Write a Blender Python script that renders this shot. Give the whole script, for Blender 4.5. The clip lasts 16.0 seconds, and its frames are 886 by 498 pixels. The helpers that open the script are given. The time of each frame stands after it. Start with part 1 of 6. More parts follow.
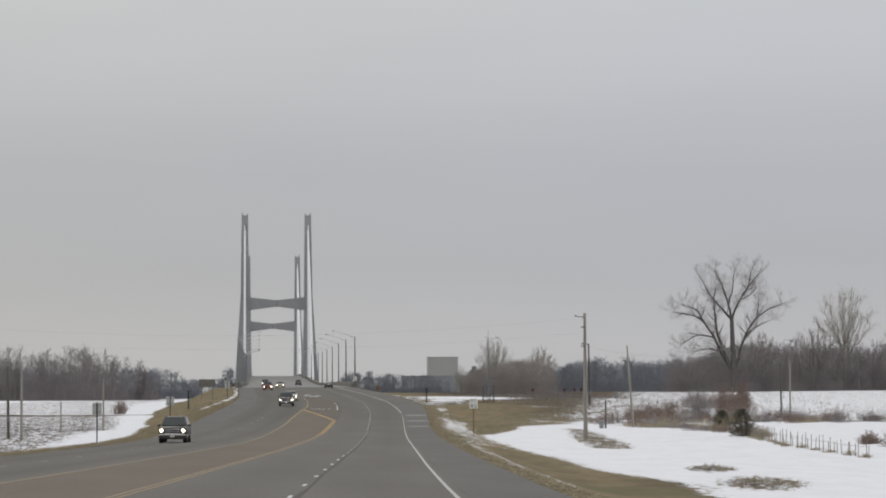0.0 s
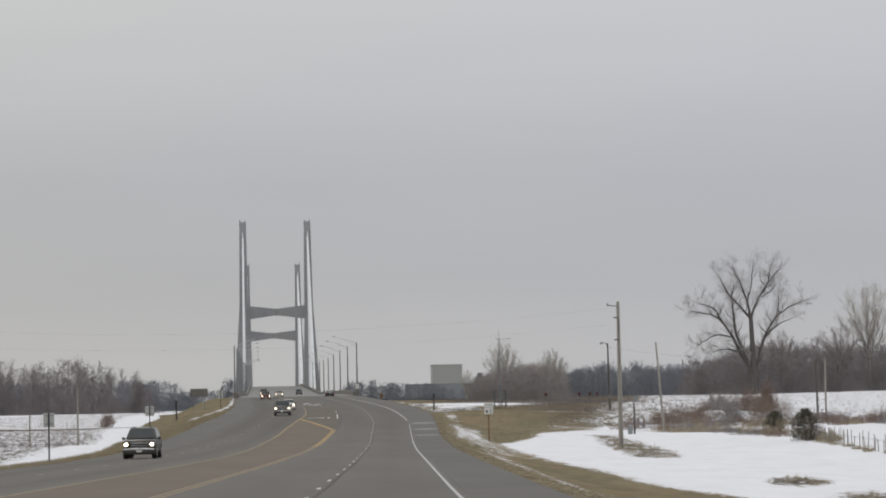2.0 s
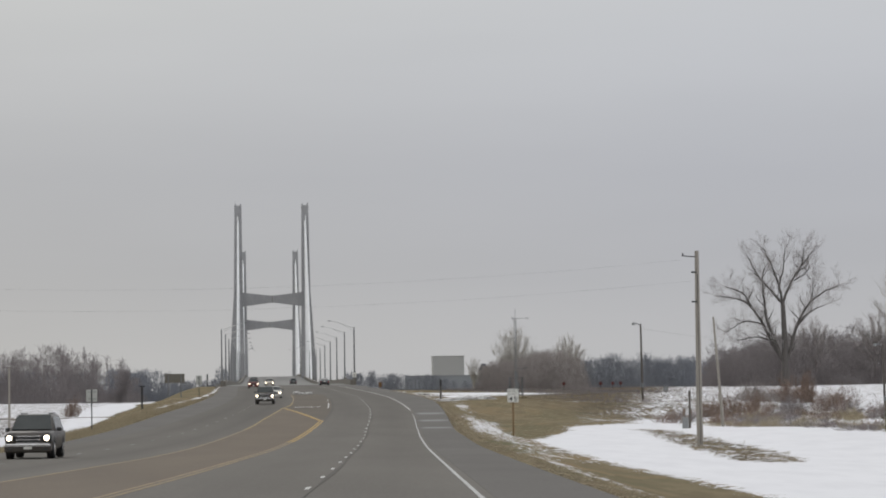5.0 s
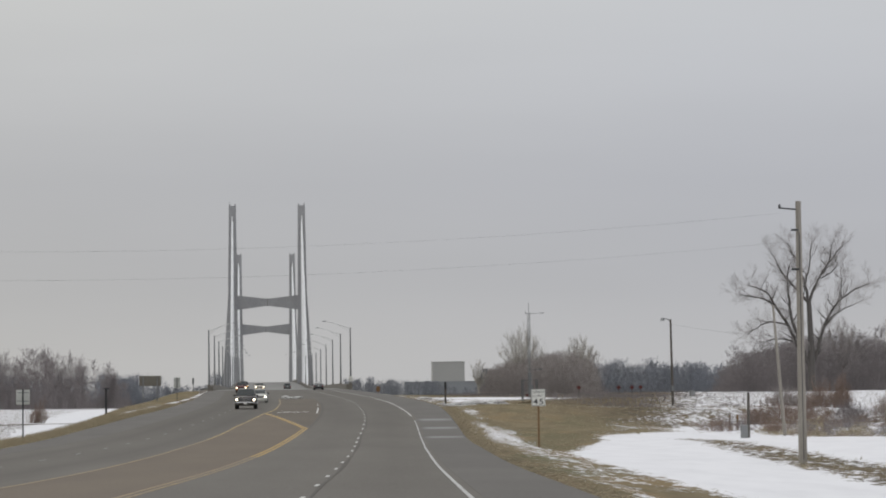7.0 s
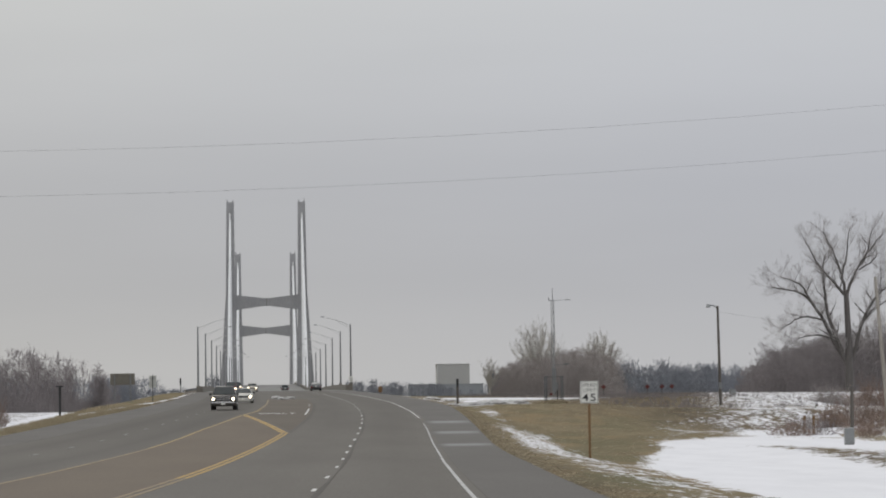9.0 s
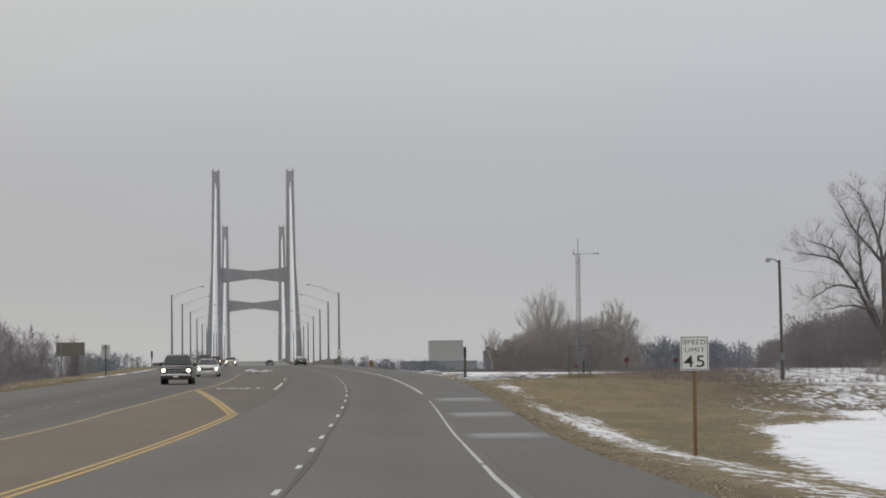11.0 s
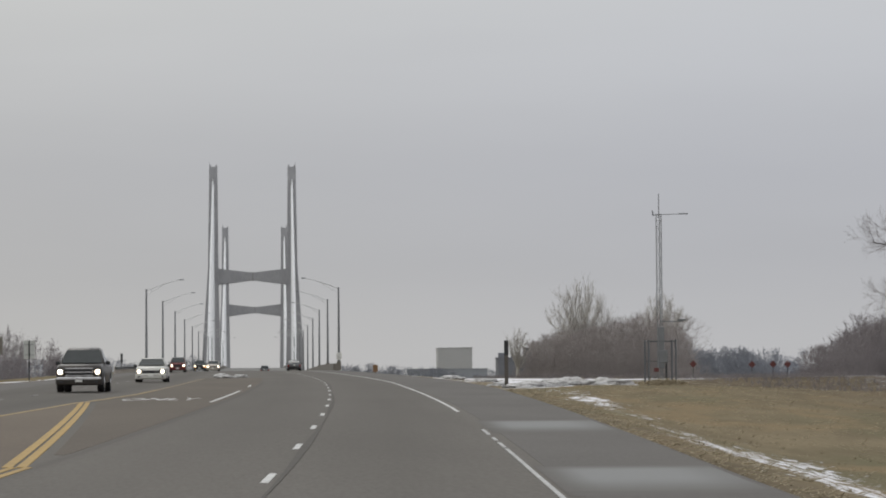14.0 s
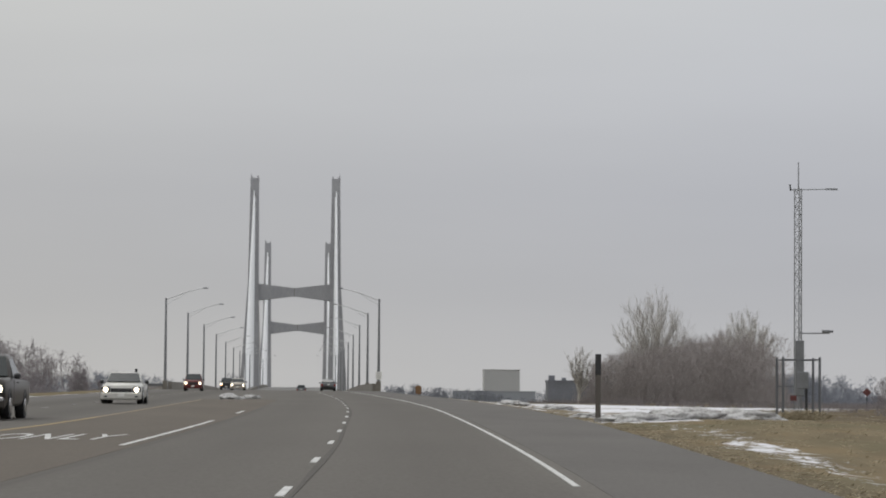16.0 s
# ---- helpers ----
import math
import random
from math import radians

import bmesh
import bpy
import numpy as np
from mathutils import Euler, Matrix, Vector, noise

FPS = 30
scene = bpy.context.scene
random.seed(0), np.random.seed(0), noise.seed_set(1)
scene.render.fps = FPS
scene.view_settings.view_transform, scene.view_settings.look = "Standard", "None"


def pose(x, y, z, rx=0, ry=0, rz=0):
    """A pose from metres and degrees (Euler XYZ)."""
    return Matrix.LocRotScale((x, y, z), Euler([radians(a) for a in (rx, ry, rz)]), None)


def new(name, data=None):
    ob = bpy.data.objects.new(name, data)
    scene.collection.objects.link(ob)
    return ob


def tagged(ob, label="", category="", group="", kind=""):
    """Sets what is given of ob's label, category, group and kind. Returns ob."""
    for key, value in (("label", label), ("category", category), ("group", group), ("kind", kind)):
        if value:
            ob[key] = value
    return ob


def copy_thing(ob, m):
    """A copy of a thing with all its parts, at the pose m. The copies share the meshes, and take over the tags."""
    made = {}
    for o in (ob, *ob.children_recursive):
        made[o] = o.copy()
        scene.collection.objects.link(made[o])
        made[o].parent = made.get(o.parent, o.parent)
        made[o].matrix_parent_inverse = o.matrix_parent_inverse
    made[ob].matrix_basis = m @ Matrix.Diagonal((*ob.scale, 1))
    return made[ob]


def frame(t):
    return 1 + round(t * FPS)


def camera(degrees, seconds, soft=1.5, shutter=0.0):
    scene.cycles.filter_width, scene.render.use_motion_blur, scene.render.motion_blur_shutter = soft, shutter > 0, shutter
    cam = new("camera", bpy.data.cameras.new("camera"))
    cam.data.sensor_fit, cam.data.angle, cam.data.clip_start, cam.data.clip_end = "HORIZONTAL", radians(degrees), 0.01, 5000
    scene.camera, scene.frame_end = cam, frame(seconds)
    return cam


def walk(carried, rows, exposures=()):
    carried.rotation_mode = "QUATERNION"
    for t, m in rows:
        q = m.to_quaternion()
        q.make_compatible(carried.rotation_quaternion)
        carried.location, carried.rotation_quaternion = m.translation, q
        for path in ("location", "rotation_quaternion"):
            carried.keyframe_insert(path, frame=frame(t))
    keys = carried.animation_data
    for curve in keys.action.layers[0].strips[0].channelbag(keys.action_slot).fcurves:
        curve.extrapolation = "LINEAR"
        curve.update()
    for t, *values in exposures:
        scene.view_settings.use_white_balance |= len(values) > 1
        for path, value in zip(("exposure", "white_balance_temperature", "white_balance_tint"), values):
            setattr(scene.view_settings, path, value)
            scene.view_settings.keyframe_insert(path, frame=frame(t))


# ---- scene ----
cam = camera(17.95, 16.0, soft=1.9)
ROWS = [  # seconds, x, y, z, yaw, pitch, roll
    (0.0, -8.630, 0.000, 1.420, -3.769, 2.955, 0.265),
    (0.5, -8.336, 7.166, 1.330, -3.739, 2.888, 0.771),
    (1.0, -8.030, 14.329, 1.241, -3.719, 2.898, 1.069),
    (1.5, -7.708, 21.531, 1.151, -3.722, 2.997, 1.110),
    (2.0, -7.398, 28.879, 1.055, -3.696, 3.135, 1.173),
    (2.5, -7.123, 36.462, 0.963, -3.682, 3.184, 1.111),
    (3.0, -6.821, 44.238, 0.870, -3.672, 3.145, 1.008),
    (3.5, -6.470, 52.187, 0.778, -3.662, 3.058, 0.963),
    (4.0, -6.058, 60.314, 0.681, -3.670, 2.986, 0.916),
    (6.5, -3.951, 104.617, 0.260, -3.735, 3.082, 0.624),
    (7.0, -3.481, 113.861, 0.208, -3.722, 3.139, 0.696),
    (7.5, -3.022, 123.261, 0.125, -3.718, 3.209, 0.591),
    (8.0, -2.552, 132.898, 0.041, -3.704, 3.250, 0.574),
    (8.5, -2.096, 142.823, -0.031, -3.669, 3.251, 0.709),
    (9.0, -1.652, 153.032, -0.098, -3.652, 3.215, 0.771),
    (11.5, 0.740, 206.891, -0.421, -3.869, 2.726, 0.648),
    (12.0, 1.311, 216.997, -0.466, -3.884, 2.754, 0.686),
    (12.5, 1.767, 226.945, -0.438, -3.906, 2.793, 0.444),
    (13.0, 2.169, 236.795, -0.400, -3.891, 2.849, 0.466),
    (13.5, 2.536, 246.551, -0.358, -3.812, 2.906, 0.481),
    (14.0, 2.922, 256.135, -0.292, -3.704, 2.942, 0.419),
    (14.5, 3.397, 265.601, -0.232, -3.515, 2.979, 0.220),
    (15.0, 3.900, 275.163, -0.174, -3.236, 3.059, 0.047),
    (15.5, 4.325, 285.359, -0.051, -2.998, 3.183, -0.238),
    (16.0, 4.765, 295.898, 0.096, -2.787, 3.388, -0.486),
]
walk(cam, [(t, pose(x, y, z, 90 + pitch, roll, yaw)) for t, x, y, z, yaw, pitch, roll in ROWS])

# ---- world and light ----
world = bpy.data.worlds.new("overcast")
scene.world = world
world.use_nodes = True
wt = world.node_tree
wt.nodes.clear()


def link(tree, a, b):
    tree.links.new(a, b)


w_out = wt.nodes.new("ShaderNodeOutputWorld")
w_bg = wt.nodes.new("ShaderNodeBackground")
w_sky = wt.nodes.new("ShaderNodeTexSky")
w_sky.sky_type = "NISHITA"
w_sky.sun_disc = False
w_sky.sun_elevation = radians(28)
w_sky.sun_rotation = radians(200)
w_co = wt.nodes.new("ShaderNodeTexCoord")
w_sep = wt.nodes.new("ShaderNodeSeparateXYZ")
w_ramp = wt.nodes.new("ShaderNodeValToRGB")
w_el = w_ramp.color_ramp
SKY_STEPS = ((0.0, (0.22, 0.22, 0.225)), (1.0, (0.60, 0.605, 0.615)), (0.5, (0.246, 0.244, 0.245)), (0.508, (0.246, 0.244, 0.246)), (0.522, (0.228, 0.228, 0.236)),
             (0.54, (0.233, 0.2345, 0.2465)), (0.56, (0.27, 0.2725, 0.281)), (0.585, (0.303, 0.306, 0.306)))
for k, (pos, col) in enumerate(SKY_STEPS):
    e = w_el.elements[k] if k < 2 else w_el.elements.new(pos)
    e.color = (*col, 1)
w_map = wt.nodes.new("ShaderNodeMath")
w_map.operation = "MULTIPLY_ADD"
w_map.inputs[1].default_value = 0.5
w_map.inputs[2].default_value = 0.5
w_noise = wt.nodes.new("ShaderNodeTexNoise")
w_noise.inputs["Scale"].default_value = 5.0
w_noise.inputs["Detail"].default_value = 5.0
w_stretch = wt.nodes.new("ShaderNodeMapping")
w_stretch.inputs["Scale"].default_value = (1.0, 1.0, 6.0)
w_cloud = wt.nodes.new("ShaderNodeMath")
w_cloud.operation = "MULTIPLY_ADD"
w_cloud.inputs[1].default_value = 0.10
w_cloud.inputs[2].default_value = 0.95
w_mul = wt.nodes.new("ShaderNodeVectorMath")
w_mul.operation = "SCALE"
w_mix = wt.nodes.new("ShaderNodeMix")
w_mix.data_type = "RGBA"
w_mix.blend_type = "ADD"
w_mix.inputs[0].default_value = 0.001
link(wt, w_co.outputs["Generated"], w_sep.inputs[0])
link(wt, w_sep.outputs["Z"], w_map.inputs[0])
link(wt, w_map.outputs[0], w_ramp.inputs[0])
link(wt, w_co.outputs["Generated"], w_stretch.inputs["Vector"])
link(wt, w_stretch.outputs[0], w_noise.inputs["Vector"])
link(wt, w_noise.outputs[0], w_cloud.inputs[0])
link(wt, w_ramp.outputs[0], w_mul.inputs[0])
link(wt, w_cloud.outputs[0], w_mul.inputs["Scale"])
w_side = wt.nodes.new("ShaderNodeMapRange")
w_side.inputs["From Min"].default_value = -0.1
w_side.inputs["From Max"].default_value = 0.16
w_tint = wt.nodes.new("ShaderNodeMix")
w_tint.data_type = "RGBA"
w_tint.inputs[6].default_value = (1.0, 0.995, 0.967, 1)
w_tint.inputs[7].default_value = (0.985, 0.995, 1.015, 1)
w_hue = wt.nodes.new("ShaderNodeVectorMath")
w_hue.operation = "MULTIPLY"
link(wt, w_sep.outputs["X"], w_side.inputs["Value"])
link(wt, w_side.outputs[0], w_tint.inputs[0])
link(wt, w_mul.outputs[0], w_hue.inputs[0])
link(wt, w_tint.outputs[2], w_hue.inputs[1])
link(wt, w_hue.outputs[0], w_mix.inputs[6])
link(wt, w_sky.outputs[0], w_mix.inputs[7])
link(wt, w_mix.outputs[2], w_bg.inputs[0])
w_bg.inputs[1].default_value = 1.95
link(wt, w_bg.outputs[0], w_out.inputs[0])

sun = new("sun", bpy.data.lights.new("sun", "SUN"))
sun.data.energy = 0.45
sun.data.angle = radians(40)
sun.data.color = (1.0, 0.97, 0.93)
sun.matrix_world = pose(0, 0, 60, 50, 0, -160)

# ---- materials ----


def material(name, colour, other=None, rough=0.8, metal=0.0, scale=1.0, fine=12.0, bump=0.2, bump_scale=None, stretch=(1, 1, 1), spec=0.5, contrast=1.0, coords="Object"):
    """A surface of two colours mixed by coarse and fine noise, with fine relief."""
    m = bpy.data.materials.new(name)
    m.use_nodes = True
    nt = m.node_tree
    bsdf = nt.nodes["Principled BSDF"]
    co = nt.nodes.new("ShaderNodeTexCoord")
    geo = nt.nodes.new("ShaderNodeNewGeometry")
    mp = nt.nodes.new("ShaderNodeMapping")
    mp.inputs["Scale"].default_value = stretch
    nt.links.new(co.outputs["Object"] if coords == "Object" else geo.outputs["Position"], mp.inputs["Vector"])
    n1 = nt.nodes.new("ShaderNodeTexNoise")
    n1.inputs["Scale"].default_value = scale
    n1.inputs["Detail"].default_value = 6
    n2 = nt.nodes.new("ShaderNodeTexNoise")
    n2.inputs["Scale"].default_value = scale * fine
    n2.inputs["Detail"].default_value = 4
    nt.links.new(mp.outputs[0], n1.inputs["Vector"])
    nt.links.new(mp.outputs[0], n2.inputs["Vector"])
    add = nt.nodes.new("ShaderNodeMath")
    add.operation = "ADD"
    nt.links.new(n1.outputs[0], add.inputs[0])
    nt.links.new(n2.outputs[0], add.inputs[1])
    rg = nt.nodes.new("ShaderNodeMapRange")
    rg.inputs["From Min"].default_value = 1.0 - 0.3 / contrast
    rg.inputs["From Max"].default_value = 1.0 + 0.3 / contrast
    nt.links.new(add.outputs[0], rg.inputs["Value"])
    mix = nt.nodes.new("ShaderNodeMix")
    mix.data_type = "RGBA"
    other = other or tuple(c * 0.75 for c in colour)
    mix.inputs[6].default_value = (*colour, 1)
    mix.inputs[7].default_value = (*other, 1)
    nt.links.new(rg.outputs[0], mix.inputs[0])
    nt.links.new(mix.outputs[2], bsdf.inputs["Base Color"])
    bsdf.inputs["Roughness"].default_value = rough
    bsdf.inputs["Metallic"].default_value = metal
    bsdf.inputs["Specular IOR Level"].default_value = spec
    if bump:
        bp = nt.nodes.new("ShaderNodeBump")
        bp.inputs["Strength"].default_value = bump
        bp.inputs["Distance"].default_value = 0.02
        nt.links.new(n2.outputs[0], bp.inputs["Height"])
        nt.links.new(bp.outputs[0], bsdf.inputs["Normal"])
    return m


def lamp_glow(name, colour, strength):
    m = bpy.data.materials.new(name)
    m.use_nodes = True
    bsdf = m.node_tree.nodes["Principled BSDF"]
    bsdf.inputs["Base Color"].default_value = (*colour, 1)
    bsdf.inputs["Emission Color"].default_value = (*colour, 1)
    bsdf.inputs["Emission Strength"].default_value = strength
    return m


M_ASPHALT = material("worn_asphalt", (0.138, 0.128, 0.114), (0.103, 0.095, 0.084), rough=0.9, scale=0.25, fine=60, bump=0.3, coords="world", stretch=(1, 0.15, 1), spec=0.2)
M_SHOULDER = material("shoulder_asphalt", (0.115, 0.107, 0.099), (0.087, 0.081, 0.074), rough=0.8, scale=0.3, fine=50, bump=0.3, coords="world", stretch=(1, 0.3, 1), spec=0.2)
M_MEDIAN = material("brown_median_asphalt", (0.13, 0.104, 0.077), (0.102, 0.081, 0.061), rough=0.8, scale=0.35, fine=40, bump=0.3, coords="world", stretch=(1, 0.2, 1), spec=0.2)
M_TURN = material("brown_stained_asphalt", (0.122, 0.104, 0.085), (0.095, 0.081, 0.066), rough=0.9, scale=0.3, fine=50, bump=0.3, coords="world", stretch=(1, 0.2, 1), spec=0.2)
M_SALT = material("salt_bleached_asphalt", (0.115, 0.107, 0.099), (0.087, 0.081, 0.074), rough=0.8, scale=0.8, fine=9, bump=0.2, coords="world", stretch=(0.4, 2.0, 1), spec=0.2)
M_SEAM = material("tar_seam", (0.098, 0.091, 0.082), (0.078, 0.072, 0.065), rough=0.92, scale=0.8, fine=20, coords="world", spec=0.2)
M_WHITE = material("white_road_paint", (0.62, 0.62, 0.6), (0.36, 0.36, 0.35), rough=0.7, scale=1.4, fine=14, bump=0.1, coords="world")
M_YELLOW = material("yellow_road_paint", (0.385, 0.238, 0.036), (0.25, 0.16, 0.04), rough=0.7, scale=1.0, fine=14, bump=0.1, coords="world")
M_YELLOW_DULL = material("dulled_yellow_paint", (0.31, 0.21, 0.06), (0.19, 0.14, 0.065), rough=0.75, scale=0.9, fine=14, bump=0.1, coords="world")
M_YELLOW_FAINT = material("worn_yellow_paint", (0.25, 0.175, 0.075), (0.13, 0.102, 0.07), rough=0.75, scale=0.7, fine=14, bump=0.1, coords="world")
M_WHITE_WORN = material("worn_white_paint", (0.22, 0.22, 0.215), (0.13, 0.13, 0.127), rough=0.75, scale=1.2, fine=14, bump=0.1, coords="world")
M_EDGE = material("dulled_white_paint", (0.46, 0.46, 0.455), (0.27, 0.27, 0.265), rough=0.7, scale=1.4, fine=14, bump=0.1, coords="world")
M_CONCRETE = material("bridge_concrete", (0.35, 0.352, 0.362), (0.28, 0.283, 0.293), rough=0.85, scale=0.12, fine=20, bump=0.15, stretch=(1, 1, 0.3))
M_DECK = material("pale_deck_concrete", (0.215, 0.212, 0.204), (0.175, 0.172, 0.166), rough=0.85, scale=0.2, fine=20, bump=0.15, coords="world", stretch=(1, 0.2, 1), spec=0.2)
M_PARAPET = material("parapet_concrete", (0.20, 0.185, 0.16), (0.14, 0.13, 0.115), rough=0.85, scale=0.4, fine=16, bump=0.2, coords="world")
M_STAY = material("white_stay_pipe", (0.70, 0.71, 0.72), (0.62, 0.63, 0.64), rough=0.5, scale=0.3, fine=10, bump=0.05)
M_GALV = material("galvanised_steel", (0.24, 0.25, 0.26), (0.18, 0.185, 0.19), rough=0.5, metal=0.6, scale=2.0, fine=8, bump=0.05)
M_ARM = material("pale_aluminium", (0.6, 0.605, 0.61), (0.5, 0.505, 0.51), rough=0.5, metal=0.1, scale=2.0, fine=8, bump=0.05)
M_DARKSTEEL = material("dark_steel", (0.06, 0.063, 0.066), (0.04, 0.042, 0.045), rough=0.5, metal=0.5, scale=2.0, fine=8, bump=0.05)
M_POLE = material("weathered_timber_pole", (0.34, 0.315, 0.28), (0.23, 0.21, 0.185), rough=0.9, scale=1.5, fine=8, bump=0.4, stretch=(4, 4, 0.4))
M_POST = material("brown_timber_post", (0.22, 0.13, 0.06), (0.14, 0.085, 0.045), rough=0.9, scale=2.5, fine=8, bump=0.4, stretch=(4, 4, 0.5))
M_SIGN = material("white_sign_sheet", (0.72, 0.72, 0.68), (0.64, 0.64, 0.61), rough=0.45, scale=2.0, fine=10, bump=0.02)
M_BLACK = material("black_sign_film", (0.025, 0.025, 0.027), (0.018, 0.018, 0.02), rough=0.5, scale=3, bump=0.0)
M_ALU = material("bare_aluminium_back", (0.28, 0.29, 0.29), (0.21, 0.215, 0.22), rough=0.5, metal=0.5, scale=1.5, fine=8, bump=0.05)
M_SIGNBACK = material("dull_sign_back", (0.52, 0.53, 0.51), (0.43, 0.44, 0.42), rough=0.6, metal=0.1, scale=1.5, fine=8, bump=0.05)
M_PANELBACK = material("dull_panel_back", (0.205, 0.192, 0.165), (0.16, 0.15, 0.13), rough=0.7, metal=0.1, scale=1.5, fine=8, bump=0.05)
M_BARK = material("grey_brown_bark", (0.13, 0.116, 0.104), (0.085, 0.076, 0.068), rough=0.95, scale=1.2, fine=8, bump=0.6, stretch=(3, 3, 0.6))
M_LIMB = material("dark_limb_bark", (0.125, 0.114, 0.108), (0.085, 0.078, 0.074), rough=0.95, scale=1.2, fine=8, bump=0.6, stretch=(3, 3, 0.6))
M_TWIG = material("bare_twigs", (0.262, 0.236, 0.238), (0.2, 0.179, 0.18), rough=0.95, scale=0.2, fine=6, bump=0.0)
M_TWIG_GREY = material("grey_bare_twigs", (0.36, 0.34, 0.33), (0.28, 0.262, 0.255), rough=0.95, scale=0.2, fine=6, bump=0.0)
M_TWIG_PALE = material("pale_bare_twigs", (0.48, 0.455, 0.41), (0.37, 0.345, 0.31), rough=0.95, scale=0.2, fine=6, bump=0.0)
# Blue-grey of distance haze is put into the far twigs' base colour.
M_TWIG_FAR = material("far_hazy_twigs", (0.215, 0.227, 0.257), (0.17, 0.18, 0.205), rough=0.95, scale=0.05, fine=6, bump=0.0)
M_THICKET = material("thicket_twigs", (0.37, 0.336, 0.322), (0.285, 0.257, 0.247), rough=0.95, scale=0.2, fine=6, bump=0.0)
M_SCRUB = material("reddish_brown_scrub", (0.27, 0.20, 0.165), (0.2, 0.148, 0.122), rough=0.95, scale=0.3, fine=6, bump=0.0)
M_CEDAR = material("dark_evergreen", (0.125, 0.115, 0.085), (0.08, 0.076, 0.058), rough=0.9, scale=1.0, fine=6, bump=0.0)
M_STRAW = material("dry_straw_grass", (0.4, 0.34, 0.23), (0.29, 0.245, 0.165), rough=0.95, scale=0.6, fine=6, bump=0.0, coords="world")
M_WALLPALE = material("pale_metal_cladding", (0.455, 0.458, 0.45), (0.425, 0.428, 0.42), rough=0.6, scale=0.1, fine=10, bump=0.03)
M_WALLDARK = material("dark_cladding", (0.204, 0.212, 0.238), (0.153, 0.162, 0.178), rough=0.7, scale=0.2, fine=10, bump=0.05)
M_WALLBLUE = material("pale_blue_cladding", (0.33, 0.35, 0.375), (0.28, 0.3, 0.325), rough=0.6, scale=0.1, fine=10, bump=0.03)
M_REDCLOTH = material("red_reflector", (0.14, 0.034, 0.03), (0.09, 0.026, 0.024), rough=0.5, scale=2, bump=0.0)
M_WIRE = material("black_wire", (0.05, 0.05, 0.052), (0.04, 0.04, 0.042), rough=0.6, scale=1, bump=0.0)
M_RUBBER = material("tyre_rubber", (0.02, 0.02, 0.02), (0.014, 0.014, 0.014), rough=0.85, scale=6, bump=0.2)
M_CHROME = material("chrome_trim", (0.62, 0.62, 0.63), (0.5, 0.5, 0.52), rough=0.2, metal=1.0, scale=4, bump=0.0)
M_GLASS = material("dark_vehicle_glass", (0.03, 0.036, 0.037), (0.02, 0.025, 0.026), rough=0.08, scale=2, bump=0.0, spec=0.3)
M_HEAD = lamp_glow("lit_headlamp", (1.0, 0.86, 0.66), 5.0)
M_AMBER = lamp_glow("lit_amber_lamp", (1.0, 0.42, 0.08), 4.0)
M_TAIL = material("red_tail_lens", (0.25, 0.015, 0.012), (0.2, 0.012, 0.01), rough=0.2, scale=4, bump=0.0)


def paint(name, colour, metal=0.3):
    return material(name, colour, tuple(c * 0.8 for c in colour), rough=0.32, metal=metal, scale=2.0, fine=5, bump=0.0)


def worn_by(m, attr, colour):
    """Lets a second colour show where the mesh's own wear value is high."""
    nt = m.node_tree
    at = nt.nodes.new("ShaderNodeAttribute")
    at.attribute_name = attr
    mix = nt.nodes.new("ShaderNodeMix")
    mix.data_type = "RGBA"
    bsdf = nt.nodes["Principled BSDF"]
    old = bsdf.inputs["Base Color"].links[0].from_socket
    nt.links.new(at.outputs["Fac"], mix.inputs[0])
    nt.links.new(old, mix.inputs[6])
    mix.inputs[7].default_value = (*colour, 1)
    nt.links.new(mix.outputs[2], bsdf.inputs["Base Color"])


worn_by(M_ASPHALT, "wear", (0.080, 0.073, 0.065))
worn_by(M_SALT, "salt", (0.2, 0.203, 0.2))

# snow, straw and bare earth on one sheet, mixed by the cover that lies on it
M_GROUND = bpy.data.materials.new("snowy_winter_ground")
M_GROUND.use_nodes = True
gt = M_GROUND.node_tree
g_bsdf = gt.nodes["Principled BSDF"]
g_geo = gt.nodes.new("ShaderNodeNewGeometry")
g_cover = gt.nodes.new("ShaderNodeAttribute")
g_cover.attribute_name = "snow"
g_green = gt.nodes.new("ShaderNodeAttribute")
g_green.attribute_name = "earth"


def g_noise(scale, detail, stretch=(1, 1, 1), rough=0.55):
    mp = gt.nodes.new("ShaderNodeMapping")
    mp.inputs["Scale"].default_value = stretch
    link(gt, g_geo.outputs["Position"], mp.inputs["Vector"])
    n = gt.nodes.new("ShaderNodeTexNoise")
    n.inputs["Scale"].default_value = scale
    n.inputs["Detail"].default_value = detail
    n.inputs["Roughness"].default_value = rough
    link(gt, mp.outputs[0], n.inputs["Vector"])
    return n.outputs[0]


def g_math(op, a, b):
    m = gt.nodes.new("ShaderNodeMath")
    m.operation = op
    for s, v in zip(m.inputs, (a, b)):
        if isinstance(v, (int, float)):
            s.default_value = v
        else:
            link(gt, v, s)
    return m.outputs[0]


def g_mix(f, a, b):
    m = gt.nodes.new("ShaderNodeMix")
    m.data_type = "RGBA"
    for s, v in ((m.inputs[0], f), (m.inputs[6], a), (m.inputs[7], b)):
        if isinstance(v, tuple):
            s.default_value = (*v, 1)
        else:
            link(gt, v, s)
    return m.outputs[2]


def g_step(v, lo, hi):
    m = gt.nodes.new("ShaderNodeMapRange")
    m.interpolation_type = "SMOOTHSTEP"
    m.inputs["From Min"].default_value = lo
    m.inputs["From Max"].default_value = hi
    link(gt, v, m.inputs["Value"])
    return m.outputs[0]


